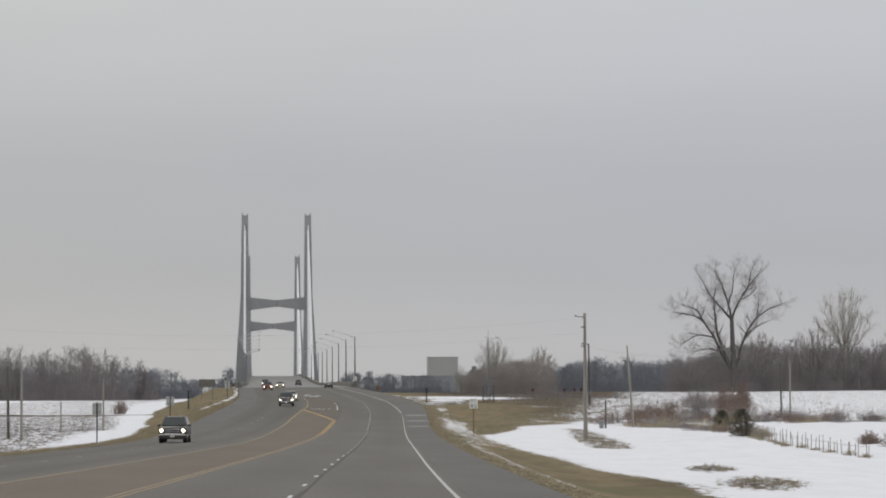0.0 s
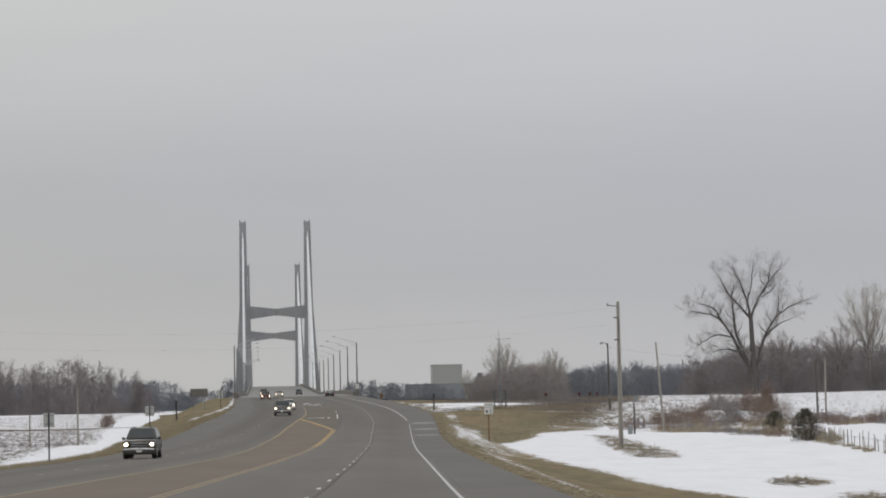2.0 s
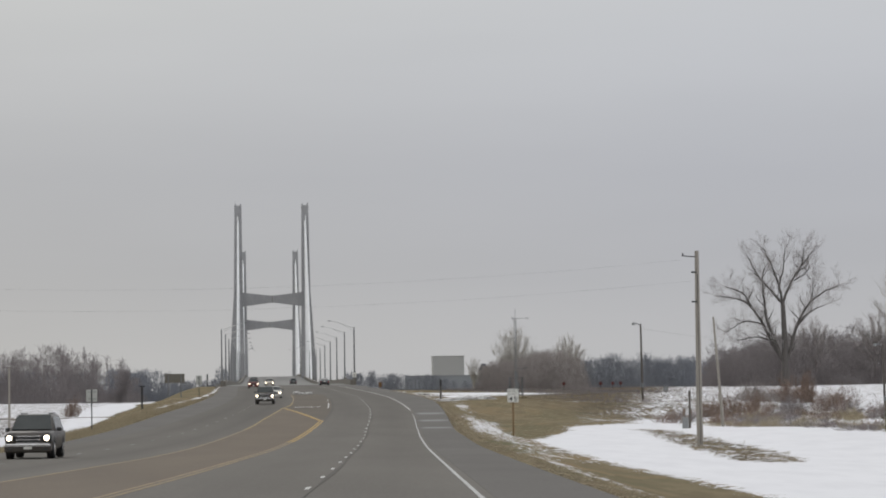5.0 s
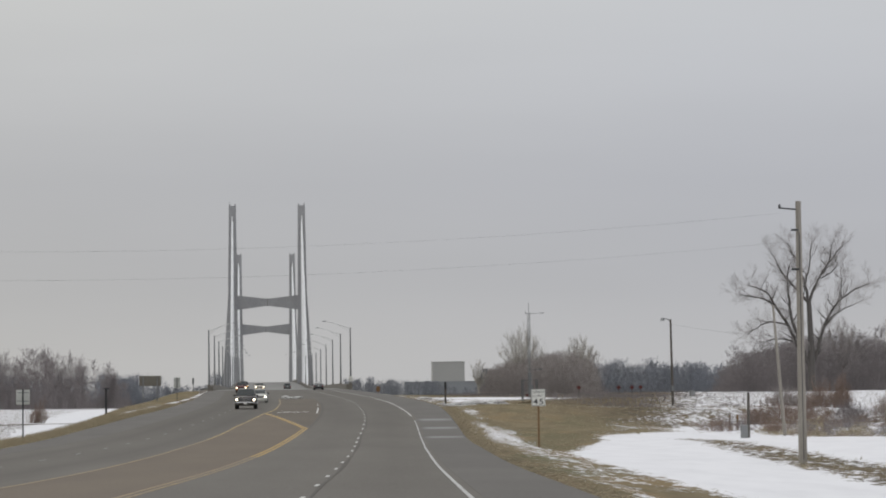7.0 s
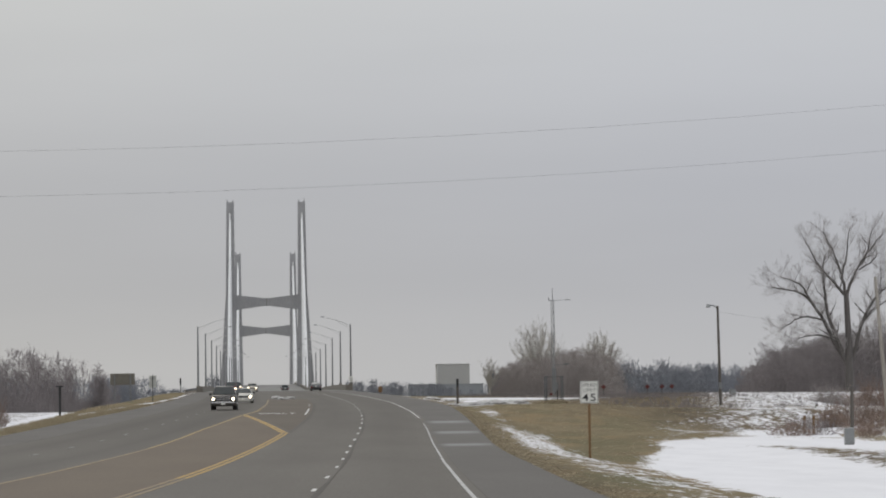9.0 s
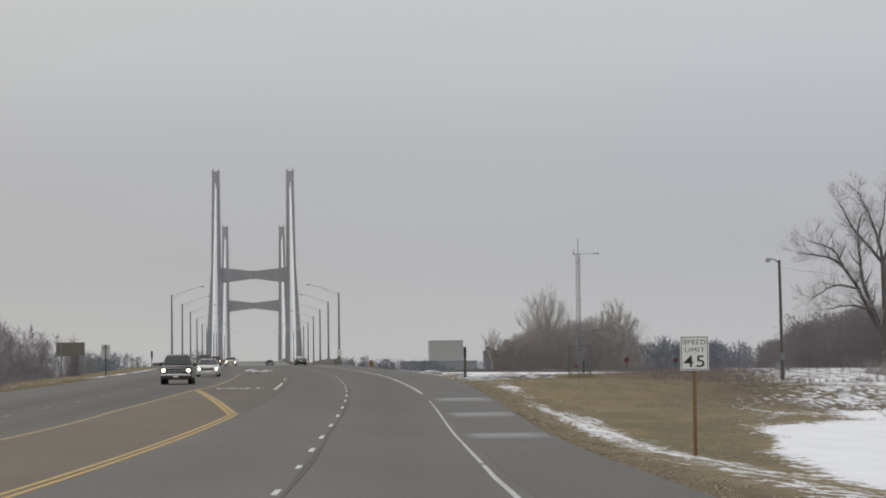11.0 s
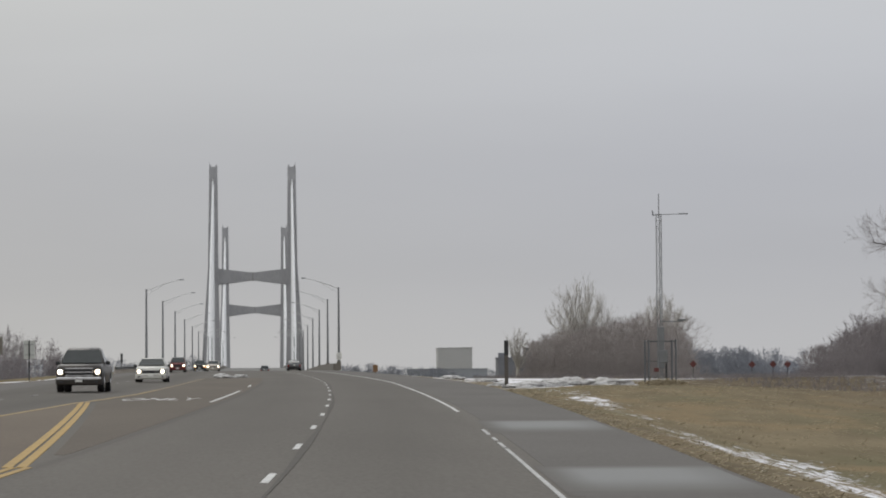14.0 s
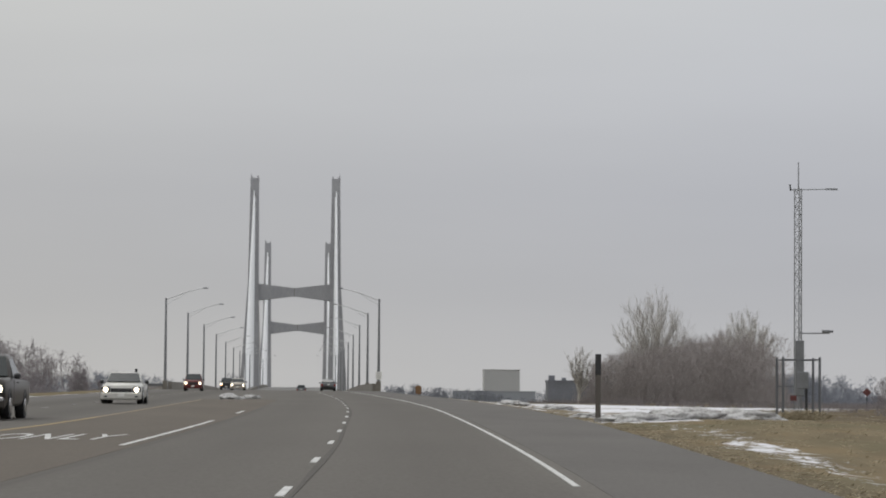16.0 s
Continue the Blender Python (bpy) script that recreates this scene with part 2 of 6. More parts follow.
g_big = g_noise(0.17, 4, (1, 0.3, 1))
g_mid = g_noise(0.8, 5, (1, 0.2, 1))
g_fine = g_noise(6.0, 3)
g_speck = g_noise(2.4, 6, (1, 0.42, 1), 0.68)
g_var = g_noise(0.33, 4, (1, 0.35, 1), 0.6)
g_spread = g_math("ADD", g_math("MULTIPLY", g_math("SUBTRACT", g_mid, 0.5), 0.5), g_math("MULTIPLY", g_math("SUBTRACT", g_speck, 0.5), 1.35))
g_ragged = g_math("ADD", g_cover.outputs["Fac"], g_math("ADD", g_spread, g_math("MULTIPLY", g_math("SUBTRACT", g_fine, 0.5), 0.5)))
g_snow = g_step(g_ragged, 0.46, 0.58)
g_straw = g_mix(g_step(g_mid, 0.35, 0.65), (0.226, 0.188, 0.128), (0.165, 0.138, 0.095))
g_olive = g_mix(g_step(g_big, 0.46, 0.68), g_straw, (0.148, 0.138, 0.091))
g_olive = g_mix(g_step(g_fine, 0.3, 1.0), g_olive, (0.145, 0.12, 0.08))
g_olive = g_mix(g_step(g_var, 0.5, 0.66), g_olive, (0.213, 0.167, 0.107))
g_olive = g_mix(g_step(g_speck, 0.56, 0.74), g_olive, (0.132, 0.114, 0.072))
g_earth = g_mix(g_step(g_mid, 0.3, 0.7), (0.13, 0.108, 0.083), (0.072, 0.06, 0.05))
g_base = g_mix(g_green.outputs["Fac"], g_olive, g_earth)
g_white = g_mix(g_step(g_mid, 0.3, 0.8), (0.69, 0.69, 0.715), (0.63, 0.63, 0.655))
link(gt, g_mix(g_snow, g_base, g_white), g_bsdf.inputs["Base Color"])
g_bsdf.inputs["Roughness"].default_value = 0.9
g_bsdf.inputs["Specular IOR Level"].default_value = 0.0
g_bump = gt.nodes.new("ShaderNodeBump")
g_bump.inputs["Strength"].default_value = 0.3
g_bump.inputs["Distance"].default_value = 0.08
link(gt, g_math("ADD", g_math("MULTIPLY", g_fine, g_math("SUBTRACT", 1.3, g_snow)), g_math("MULTIPLY", g_snow, 0.8)), g_bump.inputs["Height"])
link(gt, g_bump.outputs[0], g_bsdf.inputs["Normal"])

# ---- building helpers ----


def part(name, bm, mat, parent=None, label="", smooth=False):
    """Link a bmesh as one mesh object, under a thing where one is given."""
    me = bpy.data.meshes.new(name)
    bm.to_mesh(me)
    bm.free()
    return mesh_part(name, me, mat, parent, label, smooth)


def mesh_part(name, me, mat, parent=None, label="", smooth=False):
    if mat and not me.materials:
        me.materials.append(mat)
    if smooth:
        me.polygons.foreach_set("use_smooth", [True] * len(me.polygons))
    ob = new(name, me)
    if parent:
        ob.parent = parent
    return tagged(ob, label)


def thing(name, x, y, z, turn=0.0, label="", category="", group="", kind=""):
    ob = new(name)
    ob.empty_display_size = 0.2
    ob.matrix_basis = pose(x, y, z, 0, 0, turn)
    return tagged(ob, label, category, group, kind)


def box(bm, sx, sy, sz, x=0, y=0, z=0, m=None, bevel=0.0, taper=1.0):
    """A box with its base centre at x, y, z; its top may be narrower, its edges bevelled."""
    made = bmesh.ops.create_cube(bm, size=1.0)["verts"]
    for v in made:
        k = taper if v.co.z > 0 else 1.0
        v.co = Vector((v.co.x * sx * k, v.co.y * sy * k, (v.co.z + 0.5) * sz)) + Vector((x, y, z))
        if m:
            v.co = m @ v.co
    if bevel:
        edges = {e for v in made for e in v.link_edges}
        bmesh.ops.bevel(bm, geom=list(edges), offset=bevel, segments=1, affect="EDGES")
    return bm


def rod(bm, a, b, ra, rb=None, n=8, caps=True):
    """A round bar from a to b, tapered where rb is given."""
    rb = ra if rb is None else rb
    a, b = Vector(a), Vector(b)
    q = (b - a).to_track_quat("Z", "Y").to_matrix()
    rings = []
    for p, r in ((a, ra), (b, rb)):
        rings.append([bm.verts.new(p + q @ Vector((r * math.cos(2 * math.pi * i / n), r * math.sin(2 * math.pi * i / n), 0))) for i in range(n)])
    for i in range(n):
        bm.faces.new((rings[0][i], rings[0][(i + 1) % n], rings[1][(i + 1) % n], rings[1][i]))
    if caps:
        bm.faces.new(rings[0][::-1])
        bm.faces.new(rings[1])
    return bm


def bent_rod(bm, pts, r, n=8):
    """One unbroken round bar through several points."""
    pts = [Vector(q) for q in pts]
    rings = []
    for i, q in enumerate(pts):
        d = (pts[min(i + 1, len(pts) - 1)] - pts[max(i - 1, 0)]).normalized()
        side = d.cross(Vector((0, 1, 0)) if abs(d.y) < 0.9 else Vector((0, 0, 1))).normalized()
        up = d.cross(side)
        rings.append([bm.verts.new(q + r * (side * math.cos(2 * math.pi * k / n) + up * math.sin(2 * math.pi * k / n))) for k in range(n)])
    for a, b in zip(rings, rings[1:]):
        for k in range(n):
            bm.faces.new((a[k], a[(k + 1) % n], b[(k + 1) % n], b[k]))
    bm.faces.new(rings[0][::-1])
    bm.faces.new(rings[-1])
    bmesh.ops.recalc_face_normals(bm, faces=bm.faces)
    return bm


def frustum(bm, rings):
    """A solid through rings of four corners each, from the lowest up."""
    vs = [[bm.verts.new(c) for c in ring] for ring in rings]
    k = len(vs[0])
    for lo, hi in zip(vs, vs[1:]):
        for i in range(k):
            bm.faces.new((lo[i], lo[(i + 1) % k], hi[(i + 1) % k], hi[i]))
    bm.faces.new(vs[0][::-1])
    bm.faces.new(vs[-1])
    bmesh.ops.recalc_face_normals(bm, faces=bm.faces)
    return bm


# ---- the road's line in plan and profile ----
LINE_Y = [-400, -80, 0, 28, 60, 104, 152, 205, 241, 266, 290, 314, 339, 364, 389, 413, 460, 520, 600, 652, 2600]
LINE_X = [-24, -13.5, -10.4, -9.25, -7.95, -5.9, -3.5, -1.0, 0.75, 1.75, 2.9, 3.95, 4.87, 5.57, 6.12, 6.52, 6.75, 6.4, 5.7, 5.5, 5.5]
RISE_Y = [-400, 0, 28, 60, 104, 152, 205, 230, 266, 290, 314, 339, 364, 389, 413, 500, 600, 652, 719, 785, 852, 918, 1000, 1150, 1302, 1480, 1653, 1900, 2600]
RISE_Z = [4.0, 0.0, -0.37, -0.75, -1.16, -1.53, -1.86, -1.85, -1.72, -1.44, -1.06, -0.68, -0.35, -0.01, 0.34, 1.39, 2.53, 3.03, 3.6, 3.9, 4.1, 4.25, 4.6, 6.4, 9.0, 11.3, 11.2, 10.0, 6.0]
_ky = np.arange(-400.0, 2600.0, 4.0)


def _soft(ys, vs, w):
    v = np.interp(_ky, ys, vs)
    k = np.hanning(2 * w + 1)[1:-1]
    return np.convolve(np.pad(v, w - 1, mode="edge"), k / k.sum(), mode="valid")


_lx, _lz = _soft(LINE_Y, LINE_X, 5), _soft(RISE_Y, RISE_Z, 6)


def line(y):
    """x of the broken lane line at y."""
    return np.interp(y, _ky, _lx)


def rise(y):
    """Height of the carriageway at y."""
    return np.interp(y, _ky, _lz)


def right_edge(y):
    return np.interp(y, [100, 155, 250, 281, 300, 318, 344, 385, 640], [5.85, 5.75, 5.75, 6.05, 6.25, 6.45, 6.85, 7.7, 7.7])


def left_edge(y):
    return np.interp(y, [120, 180, 210, 268, 300, 340, 400, 500, 640], [-15.7, -15.7, -16.2, -17.7, -18.4, -18.8, -18.7, -18.4, -18.6])

# ---- ground ----


def ease(lo, hi, v):
    k = np.clip((v - lo) / (hi - lo), 0, 1)
    return k * k * (3 - 2 * k)


def climb(u, y):
    """How far the land beside the road has risen from the low field to the river terrace: 0 to 1."""
    near, far, wide = ease(282, 402, y), 0.74 * ease(338, 374, y) + 0.26 * ease(388, 432, y), ease(470, 640, y)
    k, k2 = ease(14, 30, u), ease(40, 58, u)
    return (near * (1 - k) + far * k) * (1 - k2) + wide * k2


def ground_z(x, y):
    x, y = np.asarray(x, float), np.asarray(y, float)
    u, zr = x - line(y), rise(y)
    low = -2.3 + 0.25 * np.sin(x * 0.07 + 1.0) * np.sin(y * 0.031) - 0.36 * np.exp(-((x - 14) / 9) ** 2 - ((y - 272) / 38) ** 2)
    low = low + 0.5 * ease(17, 27, x) * (1 - ease(34, 48, x)) * ease(120, 190, y) * (1 - ease(250, 300, y))
    high = 0.2 + 0.0062 * np.clip(y - 390, 0, 230) + 0.12 * np.sin(x * 0.11) * np.sin(y * 0.05 + 2) - 0.24 * np.exp(-((x - 21) / 13) ** 2 - ((y - 404) / 24) ** 2)
    right = low + (high - low) * climb(u, y)
    wr = ease(0, 5.0, u - right_edge(y))
    zr_side = (zr - 0.06) * (1 - wr) + np.where(y > 640, np.minimum(right, zr - 1), right) * wr
    lowl = -2.5 + 0.3 * np.sin(x * 0.05) * np.sin(y * 0.04)
    left = lowl + (-0.3 - lowl) * ease(380, 620, y)
    shelf = np.interp(y, [300, 420], [0.0, 4.5])
    wl = ease(shelf, shelf + 9.0, left_edge(y) - u)
    zl_side = (zr - 0.06) * (1 - wl) + left * wl
    z = np.where(u > 0, zr_side, zl_side)
    under = (u > left_edge(y) + 0.15) & (u < right_edge(y) - 0.15)
    z = np.where(under, zr - 0.35, z)
    return np.where((y > 660) & (u < 14) & (u > -26), np.minimum(z, zr - 2.5 - 3.5 * ease(660, 760, y)), z)


def blot(x, y, cx, cy, rx, ry):
    return np.exp(-(((x - cx) / rx) ** 2 + ((y - cy) / ry) ** 2))


def pole_patch(x, y):
    """A long ragged patch of bare grass round the pole in the snowfield."""
    mid = np.interp(y, [190, 205, 226, 256, 284], [15.6, 16.7, 18.2, 20.9, 23.6])
    wide = np.interp(y, [186, 195, 212, 226, 256, 292], [1.0, 1.9, 2.1, 1.8, 1.5, 1.0])
    return np.interp(y, [184, 193, 225, 250, 290, 300], [0, 0.54, 0.57, 0.54, 0.52, 0]) * np.exp(-((x - mid) / wide) ** 4)


def snow_cover(x, y):
    u = x - line(y)
    d = u - right_edge(y)
    c = climb(u, y)
    foot = np.interp(y, [100, 121, 145, 172, 205, 220, 235, 259, 280, 288, 296], [8.5, 8.8, 7.7, 6.3, 5.1, 4.0, 4.2, 5.9, 7.3, 8.7, 10.2])
    low = 0.98 * ease(-2.2, 1.3, d - foot - 0.35 * np.sin(y * 0.12))
    off = ease(0.05, 0.14, c)
    field = low * (1 - off) + off * (0.52 + 0.05 * ease(44, 66, x)) * ease(-7, 6.5, x - np.interp(y, [295, 314, 327, 349, 359, 380], [18.2, 20.3, 21.9, 26.2, 28.7, 33.5]))
    rim = x - 43 - 0.155 * (y - 420)
    terrace = (0.24 + 0.33 * ease(-8, 3, rim) + 0.07 * ease(10, 26, rim)) * ease(372, 385, y)
    right = np.where(y > 378, terrace, field)
    right = right - pole_patch(x, y) * (right > 0.4)
    for cx, cy, rx, ry, k in ((14.8, 144.5, 1.6, 8.5, 0.6), (12.7, 118, 2.3, 14, 0.57)):
        right = right - k * np.exp(-(((x - cx - 0.14 * (y - cy)) / rx) ** 2 + ((y - cy) / ry) ** 2) ** 2) * (right > 0.4)
    for cx, cy, rx, ry, k in ((37, 318, 12, 5.5, 0.5), (66, 340, 26, 8, 0.85)):
        right = right - k * blot(x, y, cx, cy, rx, ry) * (right > 0.4)
    right = np.maximum(right, (0.46 + 0.10 * ease(245, 265, y)) * np.exp(-(np.abs(d - 2.9) / 2.3) ** 3) * ease(175, 200, y) * (1 - ease(312, 338, y)))
    right = np.maximum(right, (0.45 + 0.14 * np.sin(y * 0.27) * np.sin(y * 0.11)) * np.exp(-((d - 2.2) / 1.2) ** 2) * ease(300, 330, y) * (1 - ease(400, 420, y)))
    right = np.maximum(right, (0.5 + 0.1 * np.sin(y * 0.31) * np.sin(y * 0.13)) * np.exp(-((d - 1.2) / 0.9) ** 2) * ease(385, 410, y))
    right = np.maximum(right, 0.45 * np.exp(-((d - 1.8) / 1.2) ** 2) * ease(60, 90, y) * (1 - ease(200, 230, y)))
    for cx, cy, rx, ry in ((27, 472, 13, 45), (20, 440, 5, 16), (19, 415, 4, 9), (16, 388, 2.6, 5), (30, 380, 4, 5)):
        right = np.maximum(right, 0.85 * blot(x, y, cx, cy, rx, ry))
    e = left_edge(y) - u
    strip_w = np.interp(y, [240, 330, 475], [6.0, 9.0, 18.0])
    verge = np.interp(y, [120, 200, 262, 290, 354, 450, 560], [1.8, 2.2, 2.8, 3.4, 8.0, 13.0, 13.5])
    left = 0.95 * ease(0.0, 2.2, e - verge + 0.6 * np.sin(y * 0.06)) - (0.43 - 0.06 * ease(462, 474, y)) * ease(0, 4, e - strip_w)
    left = left - 0.8 * np.exp(-((y - 461 - 5 * np.sin(x * 0.2)) / 5.0) ** 2) * ease(11, 13, e)
    left = left + 0.3 * ease(45, 80, e)
    crust = np.interp(y, [350, 390, 421, 470, 520, 640], [2.7, 2.4, 1.8, 1.1, 0.6, 0.5])
    left = np.maximum(left, (0.62 + 0.12 * np.sin(y * 0.19)) * np.exp(-((e - crust) / 0.6) ** 2) * ease(350, 365, y))
    return np.where(u > 0, right, left)


def earth_cover(x, y):
    u = x - line(y)
    e = 0.45 * np.maximum(np.exp(-((u - right_edge(y) - 0.3) / 0.8) ** 2), np.exp(-((left_edge(y) - u - 0.3) / 0.8) ** 2))
    e = np.maximum(e, 0.95 * ease(6, 10, left_edge(y) - u - np.interp(y, [262, 354, 450], [0, 5, 7])))
    e = np.maximum(e, 0.75 * ease(20, 32, x) * ease(320, 345, y))
    e = np.maximum(e, 0.6 * (pole_patch(x, y) > 0.05))
    return np.maximum(e, np.maximum(blot(x, y, 14.1, 146, 3, 9), blot(x, y, 11.7, 117, 4, 14)))


def steps(*spans):
    out = []
    for a, b, d in spans:
        out += list(np.arange(a, b, d))
    return np.array(out)


def grid_mesh(name, xs, ys, zs):
    """A sheet of quads through arrays of x, y, z."""
    h, w = xs.shape
    me = bpy.data.meshes.new(name)
    co = np.stack([xs, ys, zs], -1).reshape(-1, 3)
    i = np.arange(h * w).reshape(h, w)
    quads = np.stack([i[:-1, :-1], i[:-1, 1:], i[1:, 1:], i[1:, :-1]], -1).reshape(-1, 4)
    me.vertices.add(len(co))
    me.vertices.foreach_set("co", co.ravel())
    me.loops.add(quads.size)
    me.loops.foreach_set("vertex_index", quads.ravel())
    me.polygons.add(len(quads))
    me.polygons.foreach_set("loop_start", np.arange(0, quads.size, 4))
    me.update(calc_edges=True)
    me.polygons.foreach_set("use_smooth", [True] * len(me.polygons))
    return me


g_u = steps((-3200, -400, 400), (-400, -120, 20), (-120, -40, 4), (-40, -23, 1.0), (-23, -15.2, 0.4), (-15.2, 5.6, 2.6), (5.6, 20, 0.4), (20, 60, 1.0), (60, 140, 4), (140, 400, 20), (400, 3600, 400))
g_y = steps((-300, -40, 20), (-40, 80, 2), (80, 420, 1.0), (420, 700, 3), (700, 1000, 20), (1000, 4600, 200))
uu, yy = np.meshgrid(g_u, g_y)
xx = uu + line(yy)
zz = ground_z(xx, yy)
rng = np.random.RandomState(4)
zz += rng.uniform(-0.022, 0.022, zz.shape) * ((uu > right_edge(yy) + 0.6) | (uu < left_edge(yy) - 0.6))
ground_me = grid_mesh("ground", xx, yy, zz)
for attr, values in (("snow", snow_cover(xx, yy)), ("earth", earth_cover(xx, yy))):
    a = ground_me.attributes.new(attr, "FLOAT", "POINT")
    a.data.foreach_set("value", np.clip(values, 0, 1).ravel().astype(np.float32))
tagged(mesh_part("ground", ground_me, M_GROUND), "patchy snow over straw-coloured grass and bare earth", "ground", kind="structure")

# ---- carriageway ----


def strip(name, ua, ub, y0, y1, mat, lift=0.0, step=4.0, parent=None, label=""):
    """A band of the carriageway from offset ua to ub of the lane line, between y0 and y1."""
    ys = np.arange(y0, y1 + 1e-6, (y1 - y0) / max(1, round((y1 - y0) / step)))
    a = np.array([ua(v) if callable(ua) else ua for v in ys])
    b = np.array([ub(v) if callable(ub) else ub for v in ys])
    X = np.stack([a, b], 1) + line(ys)[:, None]
    Y = np.stack([ys, ys], 1)
    Z = np.stack([rise(ys) + lift] * 2, 1)
    X = np.concatenate([X[:, :1], X, X[:, 1:]], 1)
    Y = np.stack([ys] * 4, 1)
    Z = np.concatenate([Z[:, :1] - lift, Z, Z[:, 1:] - lift], 1)
    X, Y, Z = (np.concatenate([v[:1], v, v[-1:]]) for v in (X, Y, Z))
    Z[0] -= lift
    Z[-1] -= lift
    me = grid_mesh(name, X, Y, Z)
    me.polygons.foreach_set("use_smooth", [False] * len(me.polygons))
    return mesh_part(name, me, mat, parent, label)


def carriageway():
    """The paved sheet, with the dark oil and tyre tracks of its lanes."""
    ys = np.arange(-200, 1901, 3.0)
    cols = [left_edge(ys), left_edge(ys)] + [np.full(len(ys), v) for v in sorted([*np.arange(-14.9, 5.6, 0.32), -3.76, -3.66, -3.52, -3.46, -3.36])] + [right_edge(ys), right_edge(ys)]
    U = np.stack(cols, 1)
    Y = np.repeat(ys[:, None], U.shape[1], 1)
    Z = np.repeat(rise(ys)[:, None], U.shape[1], 1)
    Z[:, 0] -= 0.25
    Z[:, -1] -= 0.25
    me = grid_mesh("road", U + line(Y), Y, Z)
    wear = np.zeros_like(U)
    for mid, deep in ((1.8, 0.2), (-1.85, 0.2), (-9.9, 0.42), (-13.6, 0.42)):
        wear += deep * np.exp(-((U - mid) / 0.55) ** 2)
        for side in (-0.85, 0.85):
            wear += 0.10 * np.exp(-((U - mid - side) / 0.25) ** 2)
    r = np.random.RandomState(8)
    wave = np.convolve(r.uniform(0, 1, len(ys) + 16), np.hanning(17) / 8, "valid")
    wear *= 0.5 + wave[:, None]
    wear += 0.3 * ease(280, 330, Y) * (U < 3.6) + 0.18 * (U < -8.7)
    wear += 0.55 * np.exp(-((U + 3.54) / 0.13) ** 2) * ease(285, 300, Y) * (1 - ease(400, 440, Y))
    at = me.attributes.new("wear", "FLOAT", "POINT")
    at.data.foreach_set("value", np.clip(wear, 0, 0.8).ravel().astype(np.float32))
    return mesh_part("road", me, M_ASPHALT)


road = carriageway()
tagged(road, "worn grey asphalt carriageway with tar seams", "road", kind="structure")


def tip_u(y):
    return np.interp(y, [297, 351], [-3.85, -8.2])


def far_u(y):
    return np.interp(y, [60, 120, 185, 250, 281, 304, 345], [-8.1, -8.0, -7.6, -8.2, -8.3, -8.55, -8.35])


def edge_u(y):
    return np.interp(y, [60, 110, 150, 215, 240, 262, 300, 335, 375, 640], [3.5, 3.45, 3.34, 3.25, 3.22, 3.42, 3.54, 3.62, 3.67, 3.75])


def seam_u(y):
    return float(np.interp(y, [100, 200, 300, 330, 380, 450], [0.15, 0.15, 0.14, 0.15, 0.09, 0.08]))


def edge_half(y):
    return np.interp(y, [236, 262, 300, 334], [0.045, 0.032, 0.032, 0.045])


strip("shoulder", lambda v: edge_u(v) + 0.25, lambda v: right_edge(v) - 0.05, -200, 640, M_SHOULDER, 0.004, 4.0, road, "darker asphalt shoulder")
strip("shoulder", lambda v: left_edge(v) + 0.05, -15.3, -200, 640, M_SHOULDER, 0.004, 4.0, road, "darker asphalt shoulder")
strip("median", lambda v: float(far_u(v)), lambda v: float(tip_u(v)), -200, 350, M_MEDIAN, 0.004, 2.0, road, "brown flush median")
strip("turning_lane", lambda v: float(tip_u(v)) + 0.4, -3.66, 302, 353, M_TURN, 0.004, 2.0, road, "brown stained turning lane")
strip("turning_lane", -8.0, -3.66, 353, 460, M_TURN, 0.004, 4.0, road, "brown stained turning lane")
for ua in (-3.92, -3.70):
    strip("yellow_line", ua, ua + 0.12, -200, 225, M_YELLOW_FAINT, 0.008, 4.0, road, "worn yellow stripe")
    strip("yellow_line", ua, ua + 0.12, 225, 297, M_YELLOW, 0.008, 4.0, road, "yellow edge stripe")
for off in (-0.1, 0.11):
    strip("yellow_line", lambda v: float(tip_u(v)) + off - 0.075, lambda v: float(tip_u(v)) + off + 0.075, 297, 351, M_YELLOW, 0.009, 2.0, road)
strip("yellow_line", lambda v: float(far_u(v)) - 0.12, lambda v: float(far_u(v)) + 0.02, -200, 270, M_YELLOW_FAINT, 0.008, 4.0, road, "worn yellow stripe")
strip("yellow_line", lambda v: float(far_u(v)) - 0.14, lambda v: float(far_u(v)) + 0.02, 270, 351, M_YELLOW_DULL, 0.008, 4.0, road, "dull yellow edge stripe")
strip("yellow_line", lambda v: float(np.interp(v, [351, 370], [-8.4, -7.95])), lambda v: float(np.interp(v, [351, 370], [-8.22, -7.78])), 351, 385, M_YELLOW_DULL, 0.008, 2.0, road, "dull yellow edge stripe")
strip("yellow_line", -7.95, -7.8, 385, 455, M_YELLOW_FAINT, 0.008, 4.0, road, "worn yellow stripe")
strip("seam", lambda v: seam_u(v) - 0.04 + 0.03 * math.sin(v * 0.2), lambda v: seam_u(v) + 0.04 + 0.03 * math.sin(v * 0.13), -60, 480, M_SEAM, 0.0085, 2.0, road, "dark tar seam")
for k in range(-28, 23):
    y0 = 329.4 + 12.19 * k if k >= -5 else 268.4 + 11.0 * (k + 5)
    half, wide = (0.9, 0.045) if k < -6 else (1.35, 0.052)
    strip("lane_dash", -wide, wide, y0 - half, y0 + half, M_WHITE, 0.009, 1.5, road)
